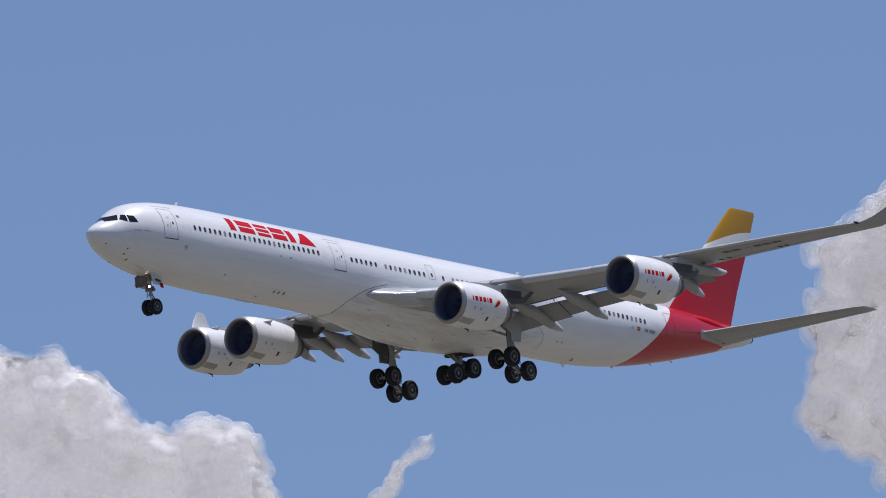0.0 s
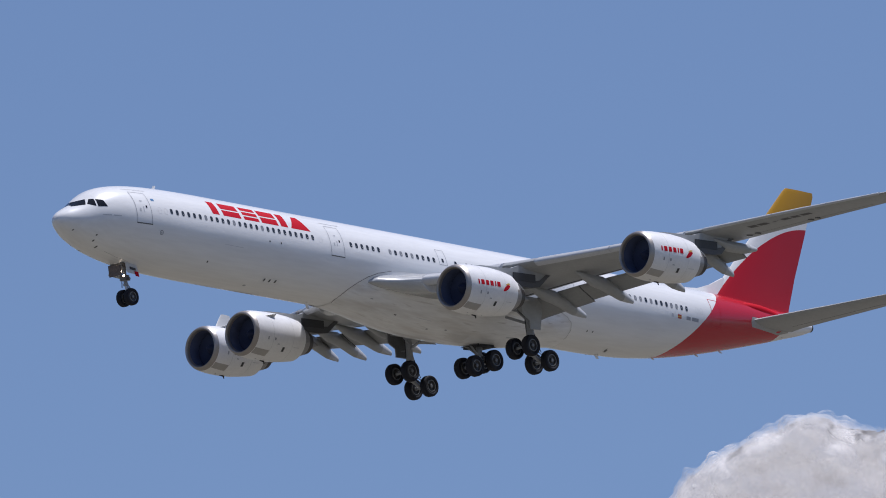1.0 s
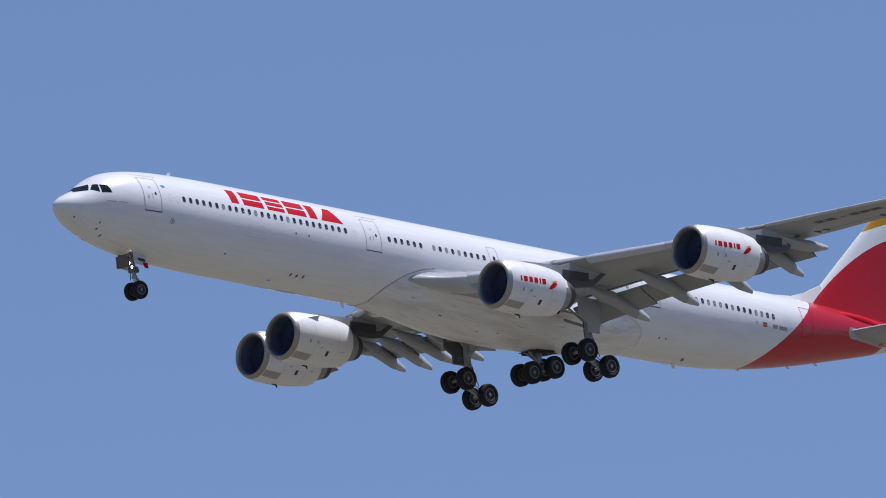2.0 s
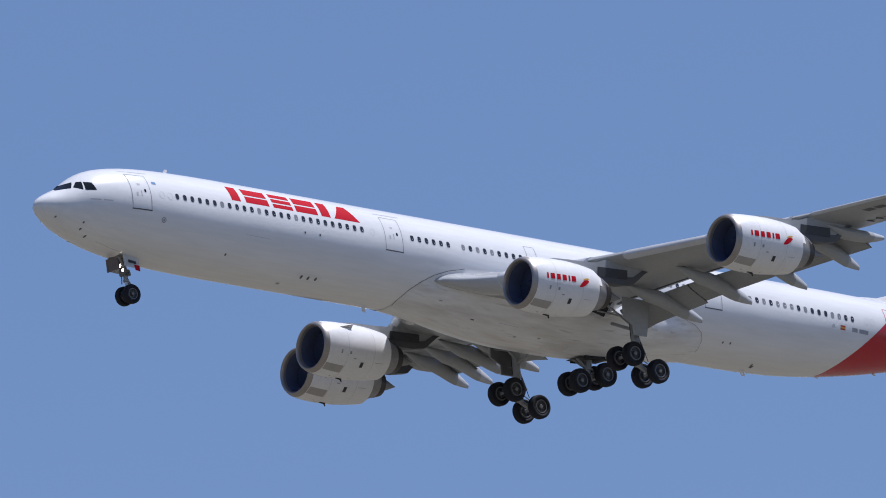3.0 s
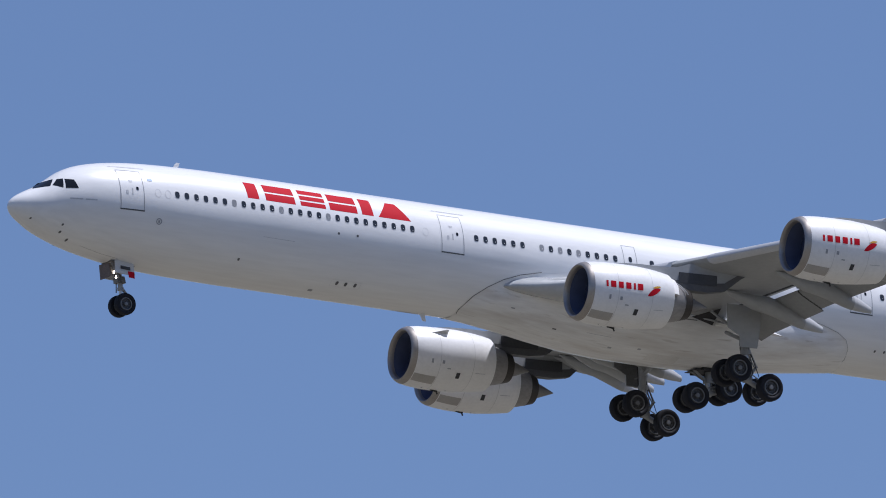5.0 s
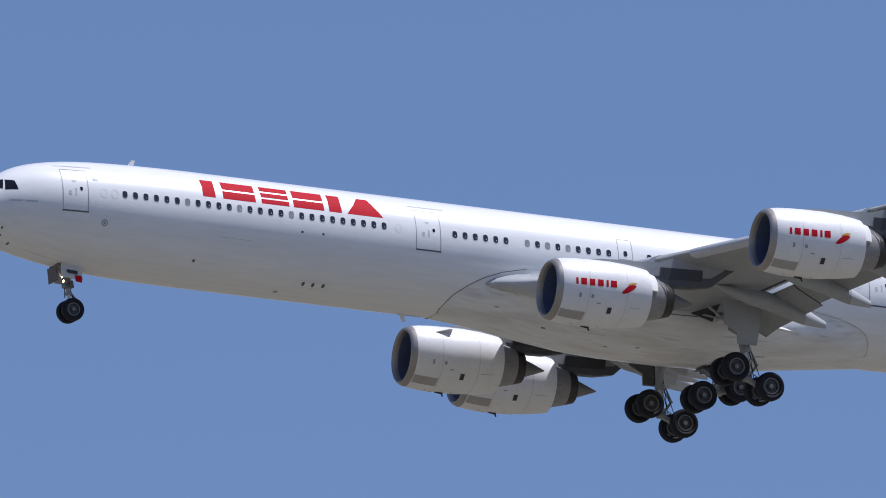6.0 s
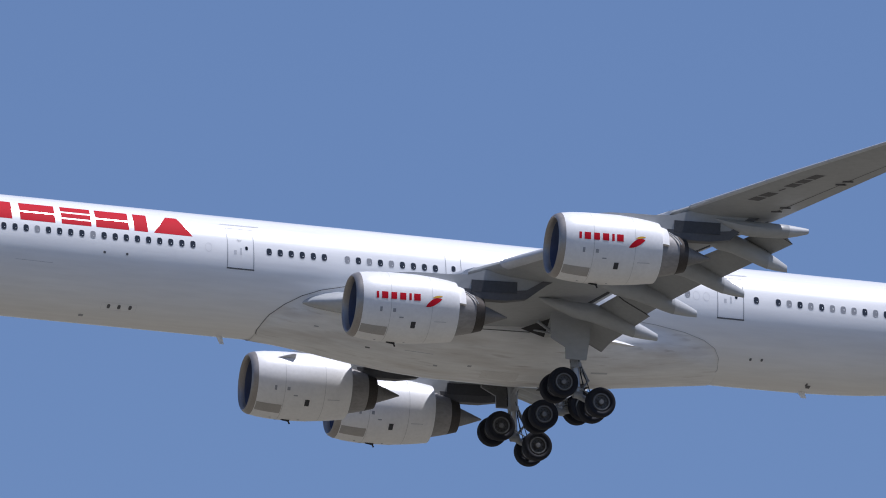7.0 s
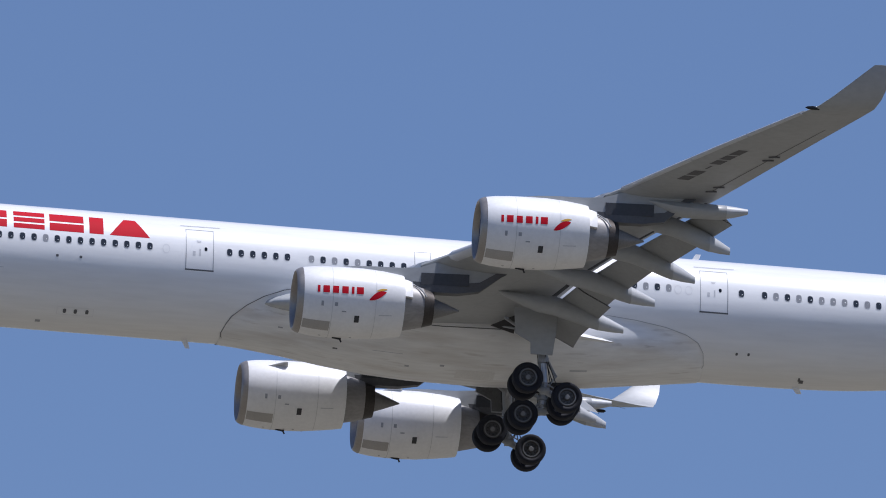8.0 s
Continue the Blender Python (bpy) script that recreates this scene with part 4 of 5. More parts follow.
    part("port_panel", frame_strip(17.45, 19.12, -2.42, -2.16, side, 0.02), M_PLUGGED, body)
    part("access_door", skin_patch([(-2.70, 16.55, 16.78), (-2.64, 16.55, 16.78)], side, 0.008), M_LINE, body)
    part("access_door", skin_patch([(-2.71, 52.0, 52.2), (-2.63, 52.0, 52.2)], side, 0.008), M_SEAM, body)
    bm = bmesh.new()
    for k in range(18):
        a, b = 2 * math.pi * k / 18, 2 * math.pi * (k + 1) / 18
        bm.faces.new([bm.verts.new(skin(7.15 + rr * math.cos(q), -0.70 + rr * math.sin(q), side, 0.007)) for rr, q in ((0.16, a), (0.16, b), (0.11, b), (0.11, a))])
    part("static_ring", bm, M_LINE, body)
    part("static_port", skin_patch([(-0.76, 7.10, 7.20), (-0.64, 7.10, 7.20)], side, 0.008), M_LINE, body)
    part("scuff_line", skin_strip(((13.0, -0.72), (14.8, -0.74)), side, 0.02, 0.006), M_FAINT, body)
    part("nose_bay_edge", skin_strip(((3.7, -2.05), (4.8, -2.28), (5.9, -2.44)), side, 0.02, 0.006), M_LINE, body)
    # cockpit panes
    for corners in (((1.14, 0.60), (1.60, 1.0), (2.09, 1.15), (1.80, 0.70)), ((1.90, 0.75), (2.2, 1.13), (2.42, 1.14), (2.30, 0.60)), ((2.47, 1.12), (2.85, 1.07), (2.98, 0.60), (2.40, 0.58))):
        bm = bmesh.new()
        n = 5
        grid = []
        for j in range(n + 1):
            v = j / n
            row = []
            for k in range(n + 1):
                u = k / n
                lo = (corners[0][0] + (corners[3][0] - corners[0][0]) * u, corners[0][1] + (corners[3][1] - corners[0][1]) * u)
                hi = (corners[1][0] + (corners[2][0] - corners[1][0]) * u, corners[1][1] + (corners[2][1] - corners[1][1]) * u)
                row.append(bm.verts.new(skin(lo[0] + (hi[0] - lo[0]) * v, lo[1] + (hi[1] - lo[1]) * v, side, 0.010)))
            grid.append(row)
        for a, b in zip(grid, grid[1:]):
            for k in range(n):
                bm.faces.new((a[k], a[k + 1], b[k + 1], b[k]))
        part("cockpit_window", bm, M_COCK, body, "dark cockpit pane")

# antennas, drain masts, beacon
for x, z, h, l, up in ((9.1, 2.76, 0.34, 0.30, 1), (46.85, 2.82, 0.34, 0.34, 1), (23.4, -2.82, 0.38, 0.30, -1), (51.8, -2.80, 0.26, 0.35, -1), (62.0, -1.58, 0.09, 0.3, -1), (64.5, -1.06, 0.09, 0.3, -1), (57.5, -2.36, 0.08, 0.3, -1)):
    o = [(x, 0, z - 0.03 * up), (x + l, 0, z - 0.03 * up), (x + l + 0.12, 0, z + h * up), (x + 0.22, 0, z + h * up)]
    part("blade_antenna", plate(o, 0.035), M_WHITE, body, smooth=False)


# ---- landing gear ----
def wheel_mesh(r, w, name):
    prof_t = [(-w * 0.36, r * 0.62), (-w * 0.46, r * 0.70), (-w * 0.5, r * 0.82), (-w * 0.45, r * 0.94), (-w * 0.3, r * 0.99), (0, r), (w * 0.3, r * 0.99), (w * 0.45, r * 0.94), (w * 0.5, r * 0.82), (w * 0.46, r * 0.70), (w * 0.36, r * 0.62)]
    tyre = revolve(prof_t, 40, axis="y")
    groove = merge(*[revolve([(a - 0.012, r * 0.992), (a, r * 1.002), (a + 0.012, r * 0.992)], 40, axis="y") for a in (-w * 0.18, 0, w * 0.18)])
    hub = merge(revolve([(-w * 0.36, r * 0.62), (-w * 0.42, r * 0.57), (-w * 0.40, r * 0.50), (-w * 0.20, r * 0.44), (-w * 0.18, r * 0.24), (-w * 0.36, r * 0.20), (-w * 0.42, r * 0.12), (-w * 0.44, 0.005)], 32, axis="y"),
                revolve([(w * 0.36, r * 0.62), (w * 0.42, r * 0.57), (w * 0.40, r * 0.50), (w * 0.20, r * 0.44), (w * 0.18, r * 0.24), (w * 0.36, r * 0.20), (w * 0.42, r * 0.12), (w * 0.44, 0.005)], 32, axis="y"))
    for f in hub.faces:
        f.material_index = 1
    bl = []
    for sd in (-1, 1):
        for k in range(9):
            a = 2 * math.pi * k / 9
            bl.append(rod((r * 0.34 * math.cos(a), sd * w * 0.12, r * 0.34 * math.sin(a)), (r * 0.34 * math.cos(a), sd * w * 0.215, r * 0.34 * math.sin(a)), r * 0.045, 6))
    holes = merge(*bl)
    for f in holes.faces:
        f.material_index = 2
    rim = merge(*[revolve([(sd * w * 0.40, r * 0.56), (sd * w * 0.432, r * 0.555), (sd * w * 0.432, r * 0.50), (sd * w * 0.40, r * 0.49)], 32, axis="y") for sd in (-1, 1)],
                *[revolve([(sd * w * 0.38, r * 0.17), (sd * w * 0.45, r * 0.14), (sd * w * 0.455, 0.005)], 20, axis="y") for sd in (-1, 1)])
    for f in rim.faces:
        f.material_index = 3
    bm = merge(tyre, groove, hub, holes, rim)
    bmesh.ops.recalc_face_normals(bm, faces=bm.faces)
    me = bpy.data.meshes.new(name)
    bm.to_mesh(me)
    bm.free()
    for m in (M_TYRE, M_HUB, M_DARK, M_RIM):
        me.materials.append(m)
    me.polygons.foreach_set("use_smooth", [True] * len(me.polygons))
    me.set_sharp_from_angle(angle=radians(35))
    return me


WHEEL, NOSEWHEEL = wheel_mesh(0.71, 0.52, "wheel"), wheel_mesh(0.56, 0.38, "nose_wheel")


def add_wheel(me, place, parent):
    ob = new("wheel", me)
    ob.parent = parent
    ob.location = place
    return ob


def main_gear(y, front, aft, top, half, label):
    (xf, zf), (xa, za) = front, aft
    mid = Vector(((xf + xa) / 2, y, (zf + za) / 2))
    tp = Vector(top)
    knee = mid + (tp - mid) * 0.42
    gear = part("main_landing_gear", merge(rod(tp, knee, 0.23, 16), rod(knee + (tp - mid) * 0.03, knee - (tp - mid) * 0.04, 0.27, 16)), M_STRUT, plane, label)
    part("oleo", rod(knee, mid, 0.16, 16), M_CHROME, gear, "bright oleo piston")
    part("bogie_beam", merge(rod((xf, y, zf), (xa, y, za), 0.14, 12), rod(mid + Vector((-0.2, 0, 0.05)), mid + Vector((0.2, 0, 0.05)), 0.2, 12)), M_STRUT, gear)
    for x, z in (front, aft):
        part("axle", rod((x, y - half, z), (x, y + half, z), 0.09, 10), M_STRUT, gear)
        for sy in (-1, 1):
            add_wheel(WHEEL, (x, y + sy * half, z), gear)
            part("brake_rod", rod((x, y + sy * half * 0.55, z + 0.18), (mid.x, y + sy * half * 0.4, mid.z + 0.32), 0.03, 6), M_STRUT, gear)
    # torque links behind the leg
    e = (knee + mid) / 2 + Vector((0.55, 0, 0.0))
    part("torque_link", merge(*[rod(p, e + Vector((0, dy, 0)), 0.05, 8, 0.035) for dy in (-0.1, 0.1) for p in (knee + Vector((0.15, dy * 1.6, 0.05)), mid + Vector((0.12, dy * 1.6, 0.2)))], rod(e - Vector((0, 0.14, 0)), e + Vector((0, 0.14, 0)), 0.05, 8)), M_STRUT, gear)
    part("hydraulic_line", merge(rod(tp + Vector((-0.2, 0.12, -0.3)), knee + Vector((-0.24, 0.12, 0.1)), 0.025, 6), rod(knee + Vector((-0.24, 0.12, 0.1)), mid + Vector((-0.2, 0.1, 0.25)), 0.02, 6)), M_DARK, gear)
    part("hydraulic_line", rod(knee + Vector((0.05, -0.22, 0.3)), mid + Vector((0.22, -0.2, 0.3)), 0.02, 6), M_DARK, gear)
    for sy in (-1, 1):
        part("brake_hose", merge(rod(knee + Vector((0.2, sy * 0.2, -0.1)), mid + Vector((0.42, sy * 0.3, 0.42)), 0.022, 6), rod(mid + Vector((0.42, sy * 0.3, 0.42)), mid + Vector((0.5, sy * 0.34, 0.16)), 0.022, 6)), M_DARK, gear)
    part("pitch_trimmer", rod(knee + Vector((-0.12, 0, -0.1)), Vector((xf + 0.35, y, zf + 0.12)), 0.06, 8, 0.045), M_STRUT, gear)
    return gear


for s in (-1, 1):
    g = main_gear(s * 5.34, (38.63, -4.79), (40.47, -5.58), (39.25, s * 5.30, -1.75), 0.70, "four-wheel wing landing gear, bogie tilted tail down")
    part("side_brace", merge(rod((39.35, s * 5.2, -3.1), (39.4, s * 3.3, -2.35), 0.10, 10), rod((39.35, s * 5.2, -2.9), (37.6, s * 4.9, -1.75), 0.07, 10)), M_STRUT, g)
    o = [(37.9, s * 5.98, -1.50), (39.88, s * 5.98, -1.50), (39.86, s * 6.0, -2.55), (39.74, s * 5.95, -3.62), (38.74, s * 5.95, -3.64), (38.70, s * 5.96, -3.08), (37.98, s * 5.99, -2.72)]
    door = part("leg_door", plate(o, 0.06), M_WING, g, "grey gear leg door", smooth=False)
    # dark plate puts the shade on the door's inner face into its colour
    part("door_shade_face", plate([(x * 0.96 + 38.9 * 0.04, s * (abs(y) - 0.05), z * 0.96 - 2.4 * 0.04) for x, y, z in o], 0.05), M_BAY, door, "inner face of the door, coloured dark for its shade", smooth=False)
    part("leg_door_hinge", merge(rod((38.2, s * 5.95, -2.2), (39.1, s * 5.4, -2.3), 0.04, 6), rod((39.2, s * 5.95, -3.2), (39.35, s * 5.4, -3.2), 0.04, 6)), M_STRUT, g)
    # no opening is cut: a dark plate stands for the shade inside the bay
    part("bay_shade_plate", plate([(37.15, s * 3.75, -1.90), (38.25, s * 4.75, -1.52), (38.2, s * 4.0, -2.26)], 0.05), M_DARK, g, "dark plate for the shade in the wheel bay's open corner", smooth=False)
    part("bay_strut", merge(rod((37.5, s * 3.85, -1.9), (38.9, s * 4.8, -2.3), 0.05, 8), rod((37.9, s * 4.2, -1.75), (38.1, s * 3.8, -2.1), 0.035, 8)), M_STRUT, g)
g = main_gear(0.0, (39.27, -5.19), (41.2, -4.59), (40.35, 0.0, -3.45), 0.52, "four-wheel centre landing gear, bogie tilted nose down")
part("drag_brace", merge(rod((40.25, 0, -4.3), (39.0, 0.25, -3.6), 0.07, 8), rod((40.25, 0, -4.3), (39.0, -0.25, -3.6), 0.07, 8)), M_STRUT, g)
for s in (-1, 1):
    part("bay_door", plate([(39.5, s * 0.62, -3.66), (41.1, s * 0.62, -3.58), (41.0, s * 0.74, -3.76), (39.6, s * 0.74, -3.86)], 0.04), M_DARK, g, smooth=False)
# dark plate in place of the centre bay's shaded inside
part("bay_shade_plate", plate([(39.2, -0.6, -3.80), (41.4, -0.6, -3.68), (41.4, 0.6, -3.68), (39.2, 0.6, -3.80)], 0.03), M_DARK, g, smooth=False)

# nose gear
ng = part("nose_landing_gear", merge(rod((6.25, 0, -2.35), (6.45, 0, -3.75), 0.13, 14), rod((6.44, 0, -3.70), (6.46, 0, -3.85), 0.17, 14)), M_STRUT, plane, "two-wheel nose landing gear with landing lights lit")
part("oleo", rod((6.45, 0, -3.8), (6.56, 0, -4.60), 0.09, 14), M_CHROME, ng, "bright oleo piston")
part("axle", rod((6.56, -0.4, -4.60), (6.56, 0.4, -4.60), 0.07, 10), M_STRUT, ng)
for s in (-1, 1):
    add_wheel(NOSEWHEEL, (6.56, s * 0.34, -4.60), ng)
part("torque_link", merge(*[rod(p, (6.90, dy, -4.12), 0.04, 8) for dy in (-0.07, 0.07) for p in ((6.55, dy, -3.75), (6.62, dy, -4.45))]), M_STRUT, ng)
part("drag_strut", merge(rod((6.40, 0.12, -3.4), (5.7, 0.25, -2.42), 0.06, 8), rod((6.40, -0.12, -3.4), (5.7, -0.25, -2.42), 0.06, 8)), M_STRUT, ng)
for s in (-1, 1):
    part("gear_door", plate([(5.75, s * 0.62, -2.40), (6.80, s * 0.62, -2.52), (6.82, s * 0.82, -3.22), (5.72, s * 0.82, -3.16)], 0.045), M_DOORP, ng, "white nose gear door", smooth=False)
    part("door_number_bar", plate([(6.02, s * (0.752 + 0.022), -2.76), (6.55, s * (0.752 + 0.022), -2.80), (6.55, s * (0.80 + 0.022), -2.96), (6.02, s * (0.80 + 0.022), -2.92)], 0.03), M_MARK, ng, smooth=False)
    if s < 0:
        part("red_tag", plate([(6.42, s * 0.825, -3.02), (6.76, s * 0.825, -3.03), (6.78, s * 0.885, -3.36), (6.46, s * 0.885, -3.33)], 0.03), M_RED, ng, smooth=False)
part("front_door", plate([(5.55, 0.66, -2.55), (5.60, -0.35, -2.62), (5.72, -0.35, -3.25), (5.66, 0.66, -3.30)], 0.05), M_FRONTDOOR, ng, smooth=False)
part("steering_unit", merge(block([(6.18, -0.26, -3.50), (6.62, -0.26, -3.50), (6.62, 0.26, -3.50), (6.18, 0.26, -3.50)], [(6.10, -0.2, -3.16), (6.56, -0.2, -3.16), (6.56, 0.2, -3.16), (6.10, 0.2, -3.16)]), rod((6.4, -0.42, -3.42), (6.4, 0.42, -3.42), 0.07, 8), rod((6.30, 0.2, -3.5), (6.34, 0.24, -3.95), 0.03, 6)), M_PYL2, ng, "dark steering unit on the leg", smooth=False)
# grey plate painted as the shaded inside of the nose bay
part("bay_shade_plate", plate([(5.6, -0.58, -2.50), (6.9, -0.58, -2.66), (6.9, 0.58, -2.66), (5.6, 0.58, -2.50)], 0.03), M_BAY, ng, smooth=False)
for y, z in ((0.06, -2.95), (-0.18, -3.24)):
    part("light_housing", revolve([(0.14, 0.04), (0.04, 0.10), (-0.04, 0.11), (-0.04, 0.085)], 16, (6.13, y, z)), M_STRUT, ng)
    part("landing_light", revolve([(-0.045, 0.085), (-0.06, 0.05), (-0.065, 0.005)], 16, (6.13, y, z)), M_LAMP, ng, "lit landing light")

# registration under the port wing, as plain bars
for a, b in ((21.55, 22.0), (22.1, 22.6), (22.85, 23.2), (23.4, 23.85), (23.95, 24.4), (24.5, 25.05)):
    dash = a == 22.85
    bm = bmesh.new()
    prev = None
    for k in range(4):
        y = a + (b - a) * k / 3
        lo, hi = (0.27, 0.295) if dash else (0.21, 0.34)
        p, q = wing_low(y, lo), wing_low(y, hi)
        m = wing_low(y, (lo + hi) / 2)
        cur = (bm.verts.new((p[0], -y, p[1] - 0.008)), bm.verts.new((m[0], -y, m[1] - 0.008)), bm.verts.new((q[0], -y, q[1] - 0.008)))
        if prev:
            bm.faces.new((prev[0], prev[1], cur[1], cur[0]))
            bm.faces.new((prev[1], prev[2], cur[2], cur[1]))
        prev = cur
    part("registration_bar", bm, M_SEAM, wings[-1], "black registration bar")


# ================= clouds =================
def cloud_material(name, cover):
    """White droplets that pass light on in every direction, with an added glow for light scattered within. cover: None
    for the dense body, else the share of sky that a thin patchy veil hides.
    """
    m = bpy.data.materials.new(name)
    m.use_nodes = True
    nt = m.node_tree
    p = nt.nodes["Principled BSDF"]
    p.inputs["Base Color"].default_value = (0.70, 0.695, 0.69, 1)
    p.inputs["Roughness"].default_value = 1.0
    p.inputs["Specular IOR Level"].default_value = 0.0
    # even emission stands in for sunlight scattered many times inside the cloud
    p.inputs["Emission Color"].default_value = (1.0, 0.99, 0.985, 1)
    p.inputs["Emission Strength"].default_value = 0.39
    if cover is None:
        p.inputs["Subsurface Weight"].default_value = 1.0
        p.inputs["Subsurface Radius"].default_value = (1.0, 1.0, 1.0)
        p.inputs["Subsurface Scale"].default_value = 3.5
        return m
    # a veil lets as much light through as it throws back, and is torn into shreds
    tr, mx, clear, veil = (nt.nodes.new("ShaderNode" + k) for k in ("BsdfTranslucent", "MixShader", "BsdfTransparent", "MixShader"))
    tr.inputs["Color"].default_value = (0.64, 0.635, 0.63, 1)
    mx.inputs["Fac"].default_value = 0.35
    nt.links.new(p.outputs[0], mx.inputs[1])
    nt.links.new(tr.outputs[0], mx.inputs[2])
    tc = nt.nodes.new("ShaderNodeTexCoord")
    fac = []
    for scale, detail, gain in ((0.07, 2, 1.1), (0.25, 2, 0.7)):
        n = nt.nodes.new("ShaderNodeTexNoise")
        n.inputs["Scale"].default_value, n.inputs["Detail"].default_value, n.inputs["Roughness"].default_value = scale, detail, 0.62
        nt.links.new(tc.outputs["Object"], n.inputs["Vector"])
        fac.append(math_node(nt, "MULTIPLY", math_node(nt, "SUBTRACT", n.outputs["Fac"], 0.5), gain))
    a = math_node(nt, "ADD", math_node(nt, "ADD", fac[0], fac[1]), cover)
    a = math_node(nt, "MAXIMUM", math_node(nt, "MINIMUM", a, min(0.92, cover * 2.2)), 0.0)
    nt.links.new(a, veil.inputs[0])
    nt.links.new(clear.outputs[0], veil.inputs[1])
    nt.links.new(mx.outputs[0], veil.inputs[2])
    nt.links.new(veil.outputs[0], nt.nodes["Material Output"].inputs["Surface"])
    return m


M_CLOUD = cloud_material("glowing_cloud", None)
VEILS = {c: cloud_material("glowing_veil", c) for c in (0.80, 0.30, 0.22, 0.16)}


def ico(sub):
    bm = bmesh.new()
    bmesh.ops.create_icosphere(bm, subdivisions=sub, radius=1.0)
    v = np.array([x.co[:] for x in bm.verts])
    f = np.array([[q.index for q in x.verts] for x in bm.faces])
    bm.free()
    return v, f


ICO = ico(3)
EYE = Vector((0, 0, 1.7))
STEP = 4600 / 25253   # metres in the sky for one small unit of the outlines below


def run_together(verts, faces, voxel, times):
    """One closed skin round overlapping lumps, its creases evened out; gives places, normals and the mesh."""
    me = bpy.data.meshes.new("heap")
    me.from_pydata(np.asarray(verts).tolist(), [], faces if isinstance(faces, list) else faces.tolist())
    tmp = new("heap", me)
    rm = tmp.modifiers.new("union", "REMESH")
    rm.mode, rm.voxel_size = "VOXEL", voxel
    mesh = bpy.data.meshes.new_from_object(tmp.evaluated_get(bpy.context.evaluated_depsgraph_get()))
    bpy.data.objects.remove(tmp)
    n = len(mesh.vertices)
    co, no, ed = np.empty(n * 3), np.empty(n * 3), np.empty(len(mesh.edges) * 2, dtype=np.int32)
    mesh.vertices.foreach_get("co", co)
    mesh.vertex_normals.foreach_get("vector", no)
    mesh.edges.foreach_get("vertices", ed)
    co, no, ed = co.reshape(-1, 3), no.reshape(-1, 3), ed.reshape(-1, 2)
    deg = np.maximum(np.bincount(ed.ravel(), minlength=n), 1)[:, None]

    def relax(a, times):
        for _ in range(times):
            b = np.zeros_like(a)
            for c in range(3):
                b[:, c] = np.bincount(ed[:, 0], a[ed[:, 1], c], n) + np.bincount(ed[:, 1], a[ed[:, 0], c], n)
            a = 0.4 * a + 0.6 * b / deg
        return a
    co, no = relax(co, times), relax(no, 6)
    return co, no / (np.linalg.norm(no, axis=1)[:, None] + 1e-9), mesh


def sky_pose(az, el, dist):
    way = Vector((math.cos(radians(el)) * math.cos(radians(az)), math.cos(radians(el)) * math.sin(radians(az)), math.sin(radians(el))))
    return Matrix.Translation(EYE + way * dist) @ way.to_track_quat("Y", "Z").to_matrix().to_4x4()


def build_cloud(label, az, el, dist, puffs, seed, shells, voxel=0.5, amp=1.0):
    """A heap of lumpy puffs run together into one skin, wrapped in torn veils that thin outwards. puffs: (right, up, depth, radius, stretch, slant) in metres."""
    v, f = ICO
    vs = []
    for px, py, pd, rad, long, slant in puffs:
        ca, sa = math.cos(slant), math.sin(slant)
        q = v * rad * np.array([1.08 * long, 1.0, 0.92])
        vs.append(np.stack([ca * q[:, 0] - sa * q[:, 2], q[:, 1], sa * q[:, 0] + ca * q[:, 2]], 1) + np.array([px, pd, py]))
    fs = [f + len(v) * i for i in range(len(puffs))]
    k = Vector((seed * 7.1, seed * 3.3, 0))
    co, no, skin_me = run_together(np.concatenate(vs), np.concatenate(fs), voxel, 80)
    bump = amp * np.array([4.2 * noise.turbulence(Vector(p) * 0.065 + k, 2, False, amplitude_scale=0.55, frequency_scale=2.1) + 2.4 * noise.fractal(Vector(p) * 0.045 + k, 1.0, 2.1, 2) - 3.4 for p in co])
    tri = [list(p.vertices) for p in skin_me.polygons]
    co, no, skin_me = run_together(co + no * bump[:, None], tri, voxel, 12)
    tri = [list(p.vertices) for p in skin_me.polygons]
    rag = np.array([noise.fractal(Vector(p) * 0.14 + k, 0.9, 2.2, 3) for p in co])
    cloud = None
    for off, cover in shells:
        places, mesh = co, skin_me
        if off:
            places, _, mesh = run_together(co + no * (off * (1 + 1.2 * rag))[:, None], tri, voxel, 2)
        mesh.vertices.foreach_set("co", places.ravel())
        mesh.materials.clear()
        mesh.materials.append(M_CLOUD if cover is None else VEILS[cover])
        mesh.polygons.foreach_set("use_smooth", [True] * len(mesh.polygons))
        mesh.update()
        if cloud is None:
            cloud = tagged(new("cloud", mesh), label, "cloud", group="clouds in the sky")
            cloud.matrix_world = sky_pose(az, el, dist)
        else:
            new("veil", mesh).parent = cloud
    return cloud


